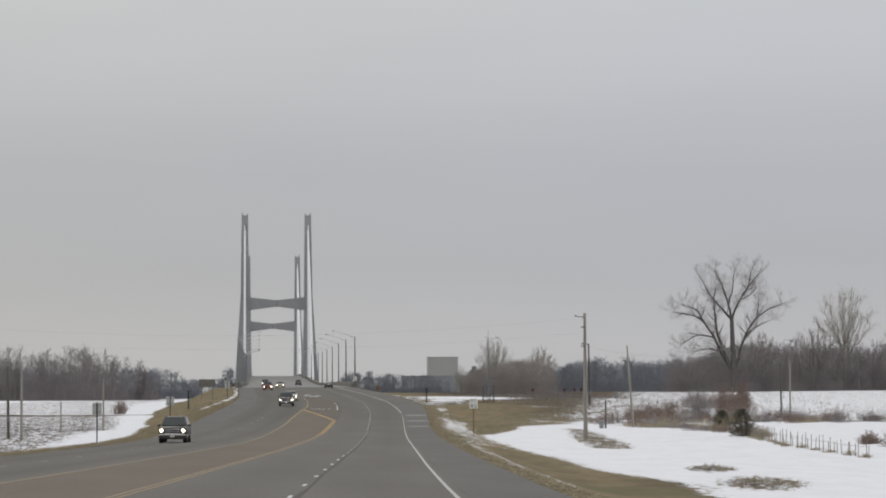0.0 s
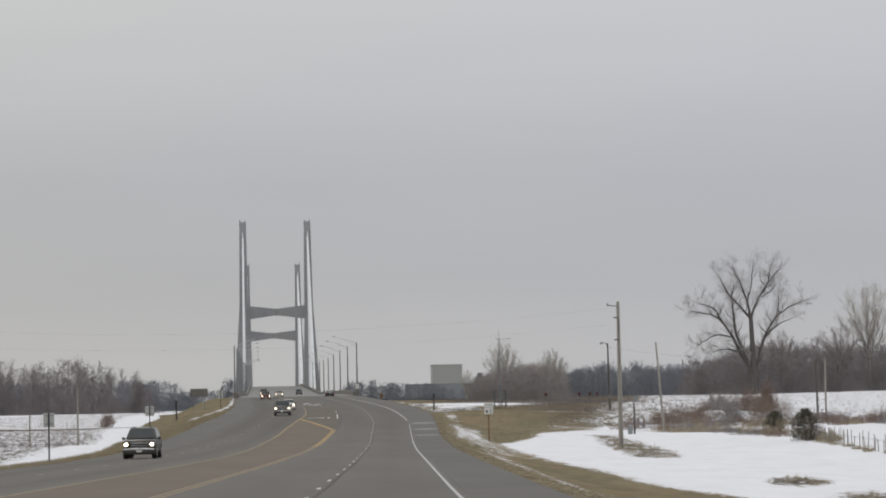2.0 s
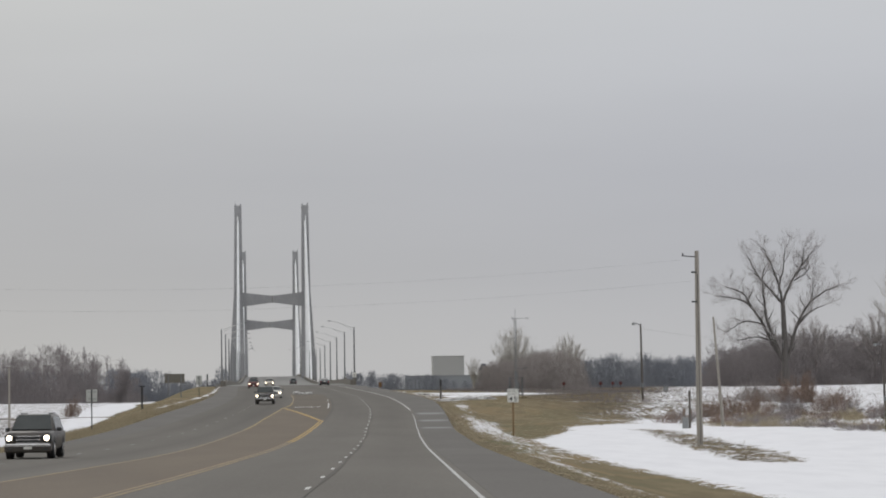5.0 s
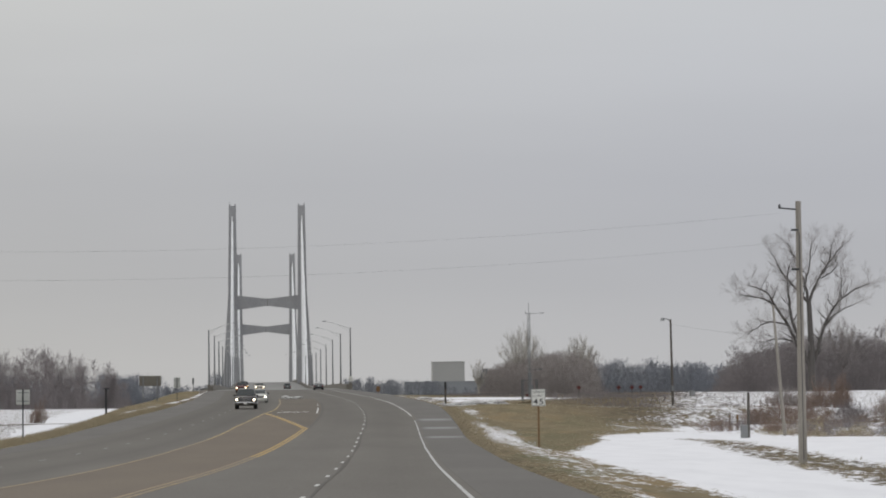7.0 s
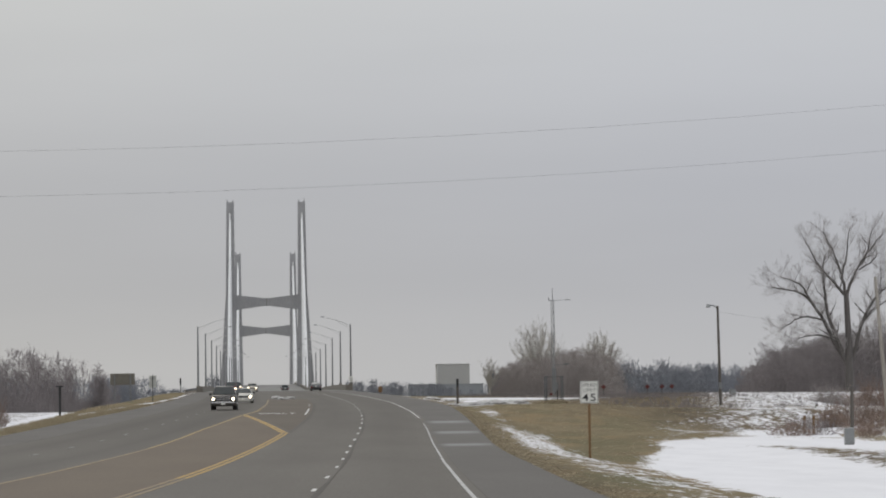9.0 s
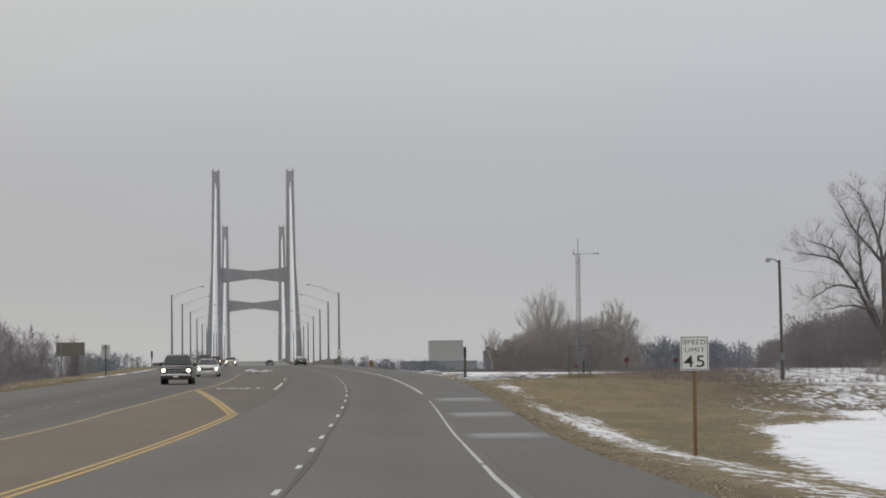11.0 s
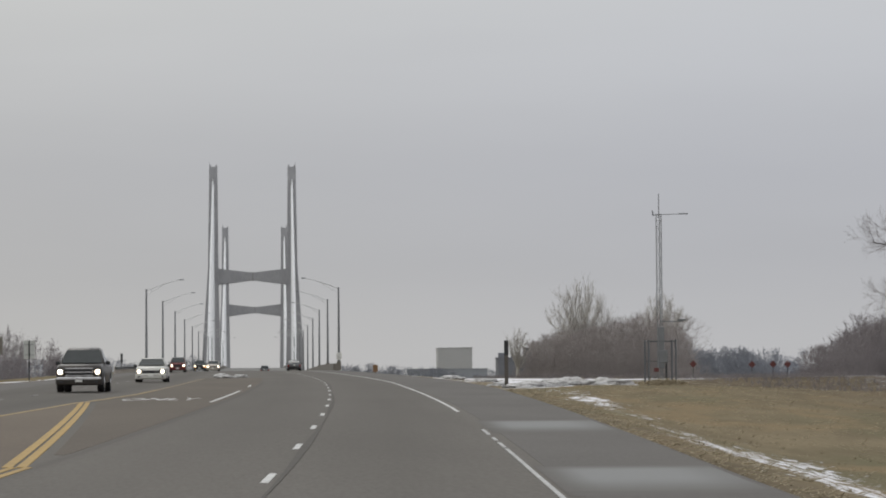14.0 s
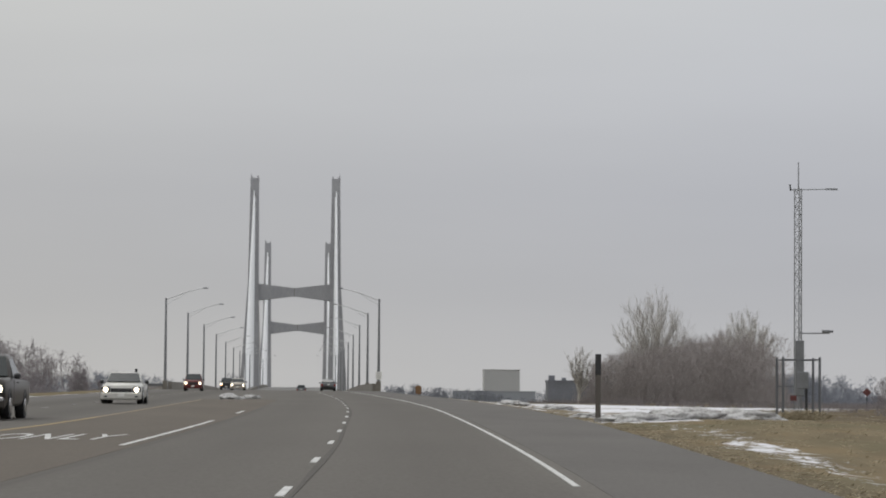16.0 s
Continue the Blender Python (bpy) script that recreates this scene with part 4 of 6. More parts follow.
    for pts, ra, rb, out in (
            (((-0.3, 17.6), (-3.0, 20.4), (-5.6, 23.2), (-8.2, 27.2)), 0.34, 0.09, -1.5),
            (((-0.3, 18.0), (-1.2, 22.0), (-2.6, 26.0), (-4.2, 29.4)), 0.34, 0.08, 1.0),
            (((-1.0, 21.2), (0.1, 25.0), (0.8, 29.4)), 0.2, 0.07, 1.5),
            (((-0.2, 18.0), (1.2, 21.0), (3.5, 24.5), (6.6, 28.4)), 0.34, 0.09, 1.0),
            (((2.8, 23.2), (4.0, 26.0), (4.5, 29.2)), 0.18, 0.06, -1.5),
            (((2.4, 22.4), (5.0, 24.0), (6.0, 25.2)), 0.14, 0.06, 1.0),
            (((-0.4, 5.0), (-2.0, 9.0), (-4.0, 14.0), (-4.6, 18.0), (-5.0, 22.4), (-4.6, 25.0)), 0.5, 0.08, -2.0),
            (((-0.6, 6.0), (-2.6, 9.0), (-5.0, 14.0), (-7.5, 17.4), (-10.0, 18.7), (-14.2, 19.4)), 0.48, 0.07, 2.0),
            (((-7.2, 17.1), (-9.2, 19.9), (-12.6, 21.2)), 0.2, 0.06, 1.0),
            (((-4.6, 13.2), (-8.0, 13.9), (-10.5, 13.2), (-13.2, 11.6)), 0.2, 0.06, -1.0),
            (((-2.8, 9.6), (-6.0, 10.6), (-9.5, 10.0)), 0.2, 0.06, 1.5),
            (((0.4, 5.0), (1.6, 9.0), (3.4, 14.0), (5.6, 17.2), (8.6, 19.6), (12.6, 21.3)), 0.46, 0.07, 1.5),
            (((3.1, 13.0), (5.0, 15.3), (8.8, 17.1)), 0.24, 0.06, -1.5),
            (((5.6, 17.2), (6.6, 20.0), (6.9, 22.4)), 0.16, 0.06, 1.5)):
        bough(pts, ra, rb, out)
    for name, bars, sides, mat in (("trunk", wood, 7, M_LIMB), ("crown", fine, 3, M_TWIG_GREY)):
        me = bars_mesh(name, bars, sides)
        me.transform(Matrix.Diagonal((0.9, 0.9, 0.94, 1)))
        mesh_part(name, me, mat, t)
    return t


cottonwood(98.5, 628.5, 11)


def woods(name, spots, heights, seed, mat, label, twigs=120, wide=0.03, group="", full=0.34):
    """A stand of many bare trees that nobody could count, as one body of stems and fine twigs in rounded crowns."""
    r = np.random.RandomState(seed)
    A, B, RA, RB = [], [], [], []
    for (x, y), h in zip(spots, heights):
        z = float(ground_z(x, y)) - 0.2
        base = np.array([x, y, z])
        top = base + np.array([r.normal(0, 0.06), r.normal(0, 0.06), 0.9]) * h
        A.append(base), B.append(top), RA.append(wide * 2.6), RB.append(wide * 0.6)
        w = full * h * r.uniform(0.75, 1.2)
        k = twigs
        f = r.uniform(0.03, 1.0, k) ** 1.2
        ang, out = r.uniform(0, 2 * np.pi, k), np.sqrt(r.uniform(0, 1, k))
        lobes = 1 + 0.25 * np.sin(3 * ang + 6 * f + seed + x) + 0.15 * np.sin(5 * ang - 9 * f + y)
        R = w * np.sqrt(np.clip(1 - (2 * f - 0.92) ** 2 / 1.25, 0.03, 1)) * lobes * out
        p = base + np.stack([np.cos(ang) * R + (top[0] - x) * f, np.sin(ang) * R + (top[1] - y) * f, f * h * 0.94], 1)
        d = np.stack([np.cos(ang) * 0.05 * out, np.sin(ang) * 0.05 * out, np.full(k, 0.055)], 1) * h + r.normal(0, 0.028, (k, 3)) * h
        A.extend(p - d * 0.7), B.extend(p + d * 0.6), RA.extend(np.full(k, wide)), RB.extend(np.full(k, wide * 0.5))
        for _ in range(2):
            p2 = p + d * r.uniform(-0.2, 0.6, k)[:, None]
            d2 = d * 0.35 + r.normal(0, 0.026, (k, 3)) * h
            A.extend(p2), B.extend(p2 + d2), RA.extend(np.full(k, wide * 0.6)), RB.extend(np.full(k, wide * 0.3))
        k2 = twigs // 3
        bx = r.normal(0, 0.2 * h, (k2, 2))
        p3 = np.stack([x + bx[:, 0], y + bx[:, 1], np.full(k2, z)], 1)
        d3 = np.stack([r.normal(0, 0.05 * h, k2), r.normal(0, 0.05 * h, k2), h * r.uniform(0.08, 0.38, k2)], 1)
        A.extend(p3), B.extend(p3 + d3), RA.extend(np.full(k2, wide * 1.4)), RB.extend(np.full(k2, wide * 0.5))
    me = needle_mesh(name, A, B, RA, RB, 3)
    return tagged(mesh_part(name, me, mat), label, "woods", group, "stuff")


def scatter(seed, n, x0, x1, y0, y1, slope=0.0):
    r = np.random.RandomState(seed)
    ys = r.uniform(y0, y1, n)
    xs = r.uniform(x0, x1, n) + slope * (ys - y0)
    return list(zip(xs, ys)), r


def edge_x(y):
    """Western edge of the woodland beyond the right-hand field."""
    return np.interp(y, [620, 700, 800, 900], [93, 100, 109, 127])


spots, r = scatter(21, 330, 92, 215, 640, 840, 0.08)
spots = [(x, y) for x, y in spots if x > edge_x(y)]
size = np.array([np.interp(x - edge_x(y), [0, 13], [0.5, 1.0]) for x, y in spots])
woods("woodland", spots, r.uniform(10, 13.5, len(spots)) * size, 31, M_TWIG, "dense leafless grey-brown woodland behind the snowy field", 190, 0.038)
spots, r = scatter(41, 85, 0, 22, 715, 830)
rim = [q[0] for q in spots]
woods("woodland_edge", [(edge_x(y) + off, y) for off, y in spots], r.uniform(0.85, 1.05, len(spots)) * np.interp(rim, [0, 14, 22], [6.5, 12.5, 14.0]), 42, M_TWIG, "leafless grey-brown undergrowth at the edge of the woodland", 190, 0.04)
spots, r = scatter(28, 100, 86, 158, 636, 668, 0.1)
woods("woodland_edge", spots, r.uniform(8.5, 11.5, len(spots)) * np.interp([q[0] for q in spots], [86, 92], [0.6, 1.0]), 38, M_TWIG, "leafless grey-brown undergrowth at the edge of the woodland", 190, 0.034)
spots, r = scatter(22, 165, 35.5, 54.5, 558, 612)
spots = [q for q in spots if q[0] < 49.6 + 0.155 * (q[1] - 560)]
woods("thicket", spots, r.uniform(4.6, 6.4, len(spots)) * np.interp([q[0] for q in spots], [35.5, 39, 44, 49, 52, 54.5], [0.75, 1.05, 1.2, 1.2, 1.05, 0.6]), 32, M_THICKET, "dense leafless grey-brown thicket beside the road", 250, 0.018)


def stemmy_tree(name, x, y, h, w, seed, label, mat, count=22, rad=0.06, group="", fine=0.012, part_at=0.22):
    """A leafless tree whose limbs part low and spread like a vase into a domed crown of fine twigs."""
    r = np.random.RandomState(seed)
    t = thing(name, x, y, float(ground_z(x, y)) - 0.1, label=label, category="tree", group=group)
    A, B, RA, RB = [], [], [], []
    fa, fb = [], []
    fork = part_at * h
    A.append(np.zeros(3)), B.append(np.array([0, 0, fork])), RA.append(rad * 2.6), RB.append(rad * 1.9)
    for k in range(count):
        ang, lean = 2 * np.pi * k * 0.618, ((k + 0.5) / count) ** 0.5
        tip = np.array([math.cos(ang) * lean * w / 2, math.sin(ang) * lean * w / 2, h * (1 - 0.36 * lean ** 2) * r.uniform(0.88, 1.0)])
        p = np.array([0, 0, fork * r.uniform(0.6, 1.0)])
        p0, n = p.copy(), 7
        for i in range(n):
            f = (i + 1) / n
            q = p0 + np.array([(tip - p0)[0] * f ** 0.9, (tip - p0)[1] * f ** 0.9, (tip - p0)[2] * f]) + r.normal(0, 0.012 * h, 3)
            A.append(p), B.append(q), RA.append(rad * (1.2 - f)), RB.append(rad * (1.06 - f))
            if f > 0.25:
                for _ in range(8):
                    g = p + (q - p) * r.uniform()
                    d = (q - p) / np.linalg.norm(q - p) * 0.07 * h + r.normal(0, 0.026 * h, 3) + np.array([0, 0, 0.03 * h])
                    fa.append(g), fb.append(g + d)
                    for _ in range(4):
                        g2 = g + d * r.uniform(0.2, 1.0)
                        fa.append(g2), fb.append(g2 + d * 0.4 + r.normal(0, 0.018 * h, 3))
            p = q
    mesh_part("trunk", needle_mesh("trunk", A, B, RA, RB, 5), mat, t)
    mesh_part("crown", needle_mesh("crown", fa, fb, np.full(len(fa), fine), np.full(len(fa), fine * 0.4), 3), mat, t)
    return t


for x, y, h, w, sd, n in ((40.9, 588, 11.2, 7.8, 51, 28), (34.4, 600, 6.2, 3.4, 55, 9)):
    stemmy_tree("pale_tree", x, y, h, w, sd, "pale leafless many-limbed tree rising out of a thicket", M_TWIG_PALE, n, 0.085, "pale trees in the thicket", 0.012)
stemmy_tree("thicket_tree", 50.7, 588, 9.5, 7.0, 53, "dense leafless grey tree rising out of a thicket", M_TWIG_PALE, 34, 0.07, "", 0.012)
for x, y, h, w, sd, mat, lab in ((129, 652, 25.5, 14, 62, M_TWIG_PALE, "tall pale leafless tree above the woodland"), (121, 648, 15.5, 12, 61, M_THICKET, "hazy grey leafless tree above the woodland"),
                                 (110, 655, 14.0, 10, 64, M_THICKET, "hazy grey leafless tree above the woodland"), (142, 645, 17.0, 13, 66, M_THICKET, "hazy grey leafless tree above the woodland")):
    stemmy_tree("tall_tree", x, y, h, w, sd, lab, mat, 15, 0.15, "tall trees above the woodland", 0.02, 0.42)
spots, r = scatter(23, 205, -175, -44, 930, 1010)
woods("woodland", spots, r.uniform(12.5, 19.5, len(spots)) * np.interp([p[0] for p in spots], [-85, -56, -44], [1.0, 1.0, 0.55]), 33, M_TWIG, "dense leafless grey woodland beyond the snowy field", 170, 0.055, full=0.2)
# These far stands get their aerial haze from the twig colour alone.
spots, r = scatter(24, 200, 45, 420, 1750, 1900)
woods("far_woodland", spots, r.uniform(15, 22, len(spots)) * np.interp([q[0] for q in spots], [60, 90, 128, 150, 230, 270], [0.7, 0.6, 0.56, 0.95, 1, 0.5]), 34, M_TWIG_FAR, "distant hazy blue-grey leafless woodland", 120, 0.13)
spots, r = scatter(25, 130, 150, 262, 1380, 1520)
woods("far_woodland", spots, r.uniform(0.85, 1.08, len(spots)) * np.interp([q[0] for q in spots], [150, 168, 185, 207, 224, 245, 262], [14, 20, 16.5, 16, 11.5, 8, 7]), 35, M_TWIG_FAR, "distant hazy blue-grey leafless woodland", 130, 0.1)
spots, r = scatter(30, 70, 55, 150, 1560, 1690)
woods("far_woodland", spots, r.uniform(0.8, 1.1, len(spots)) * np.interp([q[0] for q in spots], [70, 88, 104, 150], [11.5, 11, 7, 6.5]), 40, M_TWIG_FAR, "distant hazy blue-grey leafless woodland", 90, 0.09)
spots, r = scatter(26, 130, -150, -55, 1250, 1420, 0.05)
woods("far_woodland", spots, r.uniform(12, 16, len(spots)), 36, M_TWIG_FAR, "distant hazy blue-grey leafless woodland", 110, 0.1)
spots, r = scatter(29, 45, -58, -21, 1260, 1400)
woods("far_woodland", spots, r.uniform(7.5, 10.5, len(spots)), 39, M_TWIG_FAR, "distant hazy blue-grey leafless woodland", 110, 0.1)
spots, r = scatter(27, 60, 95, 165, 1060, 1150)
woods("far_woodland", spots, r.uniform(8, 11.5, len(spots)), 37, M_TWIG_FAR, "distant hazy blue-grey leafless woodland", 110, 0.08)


def bush(x, y, h, w, seed, mat, label, name="bush", count=170, rad=0.0095):
    """A leafless or evergreen shrub of many stems from one root."""
    r = np.random.RandomState(seed)
    t = thing(name, x, y, float(ground_z(x, y)) - 0.03, label=label, category="bush")
    ang, lean = r.uniform(0, 2 * np.pi, count), r.uniform(0, 1, count) ** 0.7
    ln = h * r.uniform(0.35, 1.0, count) * (1 - 0.55 * lean ** 1.5) * (1 + 0.2 * np.sin(3 * ang + seed))
    a = np.stack([np.cos(ang) * lean * w * 0.42, np.sin(ang) * lean * w * 0.42, np.zeros(count)], 1)
    m = a + np.stack([np.cos(ang) * lean * w * 0.1 + r.normal(0, 0.05 * w, count), np.sin(ang) * lean * w * 0.1, ln * 0.5], 1)
    b = m + np.stack([r.normal(0, 0.12 * w, count), r.normal(0, 0.12 * w, count), ln * 0.5], 1)
    k = 4
    p = np.repeat(m, k, 0) + np.repeat(b - m, k, 0) * r.uniform(0, 0.9, count * k)[:, None]
    q = p + r.normal(0, 0.13, (count * k, 3)) * [w * 0.6, w * 0.6, h * 0.6] + [0, 0, h * 0.08]
    q[:, 2] = np.maximum(q[:, 2], 0.03)
    me = needle_mesh("stem_clump", np.concatenate([a, m]), np.concatenate([m, b]), np.full(2 * count, rad * 1.3), np.full(2 * count, rad), 3)
    tagged(mesh_part("stem_clump", me, mat, t), kind="stuff")
    tagged(mesh_part("twig_spray", needle_mesh("twig_spray", p, q, np.full(count * k, rad), np.full(count * k, rad * 0.4), 3), mat, t), kind="stuff")
    return t


def cedar(x, y, h, w, seed):
    """A small dense evergreen of short drooping sprays round a stem."""
    r = np.random.RandomState(seed)
    t = thing("evergreen_shrub", x, y, float(ground_z(x, y)) - 0.03, label="small dense dark-green evergreen shrub in snow", category="bush", group="evergreen shrubs")
    bm = bmesh.new()
    rod(bm, (0, 0, 0), (0, 0, h * 0.95), 0.05, 0.015, 6)
    part("stem", bm, M_BARK, t)
    n = 1500
    f = r.uniform(0.02, 1, n) ** 0.9
    ang = r.uniform(0, 2 * np.pi, n)
    rad = 0.5 * w * (1 - f ** 2) ** 0.6 * r.uniform(0.25, 1.15, n)
    rad = rad * (1 + 0.25 * np.sin(3 * ang + 5 * f + seed) + 0.15 * np.sin(7 * ang))
    p = np.stack([np.cos(ang) * rad, np.sin(ang) * rad, f * h], 1)
    q = p + np.stack([np.cos(ang) * 0.14, np.sin(ang) * 0.14, r.uniform(-0.02, 0.2, n)], 1) + r.normal(0, 0.07, (n, 3))
    q[:, 2] = np.maximum(q[:, 2], 0.02)
    mesh_part("foliage", needle_mesh("foliage", p, q, np.full(n, 0.022), np.full(n, 0.005), 3), M_CEDAR, t)
    return t


cedar(26.5, 202.6, 1.95, 1.85, 71)
cedar(29.3, 228.4, 1.7, 1.4, 72)
for x, y, h, w, sd, mat, lab in ((79.0, 524, 4.8, 7.0, 81, M_SCRUB, "large tangled reddish-brown leafless bush on the snowy rise"), (73.0, 520, 4.2, 6.5, 82, M_THICKET, "grey tangled leafless bush on the snowy rise"),
                                 (83.5, 530, 5.4, 3.0, 83, M_SCRUB, "tangled reddish-brown leafless bush on the snowy rise"),
                                 (51.0, 354, 2.6, 3.6, 101, M_SCRUB, "tangled reddish-brown leafless bush in a ditch"), (55.0, 366, 2.8, 4.0, 102, M_SCRUB, "tangled reddish-brown leafless bush in a ditch"), (47.0, 352, 1.8, 3.4, 103, M_TWIG, "tangled grey leafless bush in a ditch"),
                                 (37.8, 347, 1.7, 2.8, 104, M_SCRUB, "tangled reddish-brown leafless bush in a ditch"), (40.2, 350, 2.3, 3.8, 105, M_SCRUB, "tangled reddish-brown leafless bush in a ditch"), (43.2, 352, 2.5, 4.2, 106, M_SCRUB, "tangled reddish-brown leafless bush in a ditch"),
                                 (27.3, 205.0, 1.2, 1.8, 85, M_SCRUB, "low reddish leafless bush beside an evergreen"), (27.6, 200.5, 0.8, 1.4, 86, M_STRAW, "clump of dry weeds beside an evergreen"),
                                 (62.0, 372, 1.6, 6.0, 91, M_TWIG, "low grey leafless bush"), (30.3, 169, 1.3, 2.0, 92, M_SCRUB, "clump of tall dry weeds"), (31.0, 163, 1.2, 2.0, 93, M_STRAW, "clump of tall dry weeds"),
                                 (29.8, 175, 0.9, 1.4, 94, M_SCRUB, "clump of dry reddish weeds"), (-32.0, 474, 3.4, 2.4, 95, M_SCRUB, "leaning tangled brown leafless bush")):
    bush(x, y, h, w, sd, mat, lab, count=110 if x < 0 else 260 if y > 400 else 170, rad=0.019 if y > 400 else 0.0095)
lean_at = next(o for o in bpy.data.objects if o.name.startswith("bush") and abs(o.location.x + 32.0) < 0.01)
lean_at.matrix_basis = pose(-32.0, 474, float(ground_z(-32.0, 474)) - 0.1, 0, 14, 0)
for k in range(20):
    bush(28.4 + 0.32 * k + 0.9 * math.sin(k * 2.3), 222 + 5.2 * k, 0.95 + 0.45 * math.sin(k * 1.9), 2.4 + 0.7 * math.sin(k * 1.3), 140 + k, (M_SCRUB, M_STRAW, M_TWIG)[k % 3], "low straw-brown scrub along the hedge row", count=70, rad=0.008)
for k in range(16):
    bush(39.0 + 2.4 * k, 341 + 4.0 * math.sin(k * 2.7), 1.5 + 0.5 * math.sin(k * 1.4), 3.4, 170 + k, (M_SCRUB, M_SCRUB, M_TWIG)[k % 3], "low reddish-brown scrub along a ditch", count=80, rad=0.012)
for k in range(14):
    bush(31.0 + 2.2 * k, 326 + 5.0 * math.sin(k * 1.7), 1.25 + 0.5 * math.sin(k * 2.1), 3.2, 110 + k, (M_SCRUB, M_TWIG, M_SCRUB, M_STRAW)[k % 4], "low reddish-brown scrub along a ditch", count=80, rad=0.011)


def weeds(name, n, seed, x0, x1, y0, y1, h, label, mat, keep):
    """Tufts of dry standing grass, as one body."""
    r = np.random.RandomState(seed)
    x, y = r.uniform(x0, x1, n * 3), r.uniform(y0, y1, n * 3)
    if keep == "right":
        x = line(y) + right_edge(y) + np.abs(r.normal(0, 1, n * 3)) * (x1 - x0)
    elif keep == "left":
        x = line(y) + left_edge(y) - np.abs(r.normal(0, 1, n * 3)) * (x1 - x0)
    ok = r.uniform(0, 1, n * 3) > snow_cover(x, y) * 1.35 + 0.05
    x, y = x[ok][:n], y[ok][:n]
    z = ground_z(x, y) - 0.02
    k = 5
    a = np.repeat(np.stack([x, y, z], 1), k, 0) + r.normal(0, 0.05, (len(x) * k, 3)) * [1, 1, 0]
    b = a + np.stack([r.normal(0, 0.10, len(a)), r.normal(0, 0.10, len(a)), r.uniform(0.35, 1.0, len(a)) * h], 1)
    me = needle_mesh(name, a, b, np.full(len(a), 0.012), np.full(len(a), 0.003), 3)
    return tagged(mesh_part(name, me, mat), label, "grass", kind="stuff")


weeds("roadside_grass", 2600, 201, 0, 1.0, 40, 420, 0.055, "dry straw-coloured grass along the road edge", M_STRAW, "right")
weeds("roadside_grass", 5000, 202, 0, 2.2, 60, 420, 0.28, "dry straw-coloured grass on the verge", M_STRAW, "left")
weeds("bank_grass", 3000, 203, 8, 45, 270, 420, 0.08, "patchy dry tan grass on the rising bank", M_STRAW, "")
weeds("field_weeds", 6000, 204, 30, 105, 372, 640, 0.5, "dry weeds poking through the snow", M_TWIG, "")
weeds("field_weeds", 3500, 205, -75, -26, 120, 420, 0.45, "dry weeds poking through the snow", M_TWIG, "")
weeds("field_weeds", 700, 206, 10, 24, 110, 232, 0.22, "dry grass tufts in bare patches of the snowfield", M_STRAW, "")

# ---- poles, signs and equipment beside the road ----
utility_pole(31.9, 302.0, 8.9, 0.13, -0.65, False, "leaning weathered timber pole")
utility_pole(67.3, 397.5, 8.3, 0.15, 0.0, False, "plain weathered timber pole")
utility_pole(-28.8, 242.0, 6.7, 0.12, 0.0, False, "slim weathered timber pole in the snow")
utility_pole(-25.0, 300.0, 5.6, 0.11, 0.0, False, "slim weathered timber pole in the snow")
utility_pole(-29.0, 293.0, 3.1, 0.10, 0.0, False, "short weathered timber post in the snow")
light_pole(63.3, 383.0, 7.7)
light_pole(-30.6, 250.0, 6.4)


def wire(a, b, sag, r=0.002, label="thin black overhead wire"):
    a, b = Vector(a), Vector(b)
    t = thing("overhead_wire", a.x, a.y, a.z, label=label, category="wire", group="overhead wires")
    pts = [(b - a) * k - Vector((0, 0, 4 * sag * k * (1 - k))) for k in np.linspace(0, 1, 17)]
    bm = bent_rod(bmesh.new(), pts, r, 4)
    part("strand", bm, M_WIRE, t)
    return t


utility_pole(-38.0, 219.0, 9.9, 0.17, 0.0, True, "weathered grey timber utility pole carrying wires")
wire((16.27, 219.2, 7.25), (-37.6, 219.0, 7.3), 1.27)
wire((16.7, 219.05, 6.16), (-38.2, 218.85, 6.2), 1.25)
wire((38.6, 400.0, 8.0), (63.2, 383.0, 6.8), 1.1, 0.006)


def sign_back(x, y, h, w, ph, label):
    """A road sign seen from behind: a bare metal panel on a steel post."""
    s = thing("road_sign", x, y, float(ground_z(x, y)) - 0.03, label=label, category="road sign", group="signs facing away")
    bm = bmesh.new()
    box(bm, 0.08, 0.06, h, 0, 0, 0, bevel=0.01)
    part("post", bm, M_DARKSTEEL, s)
    bm = bmesh.new()
    box(bm, w, 0.015, ph, 0, 0.045, h - ph - 0.02, bevel=0.005)
    panel = part("panel", bm, M_SIGNBACK, s, "bare aluminium sign back")
    for dz in (0.18, 0.75):
        bm = bmesh.new()
        box(bm, w * 0.85, 0.03, 0.05, 0, 0.024, h - ph + ph * dz)
        part("brace", bm, M_ALU, panel)
    return s


sign_back(-19.2, 186.0, 2.85, 0.62, 0.80, "grey metal road sign seen from behind, on a slim post")
sign_back(-17.3, 279.0, 3.0, 0.78, 0.86, "grey metal road sign seen from behind, on a slim post")
sign_back(-13.6, 458.0, 2.9, 0.8, 1.3, "small grey metal road sign seen from behind")


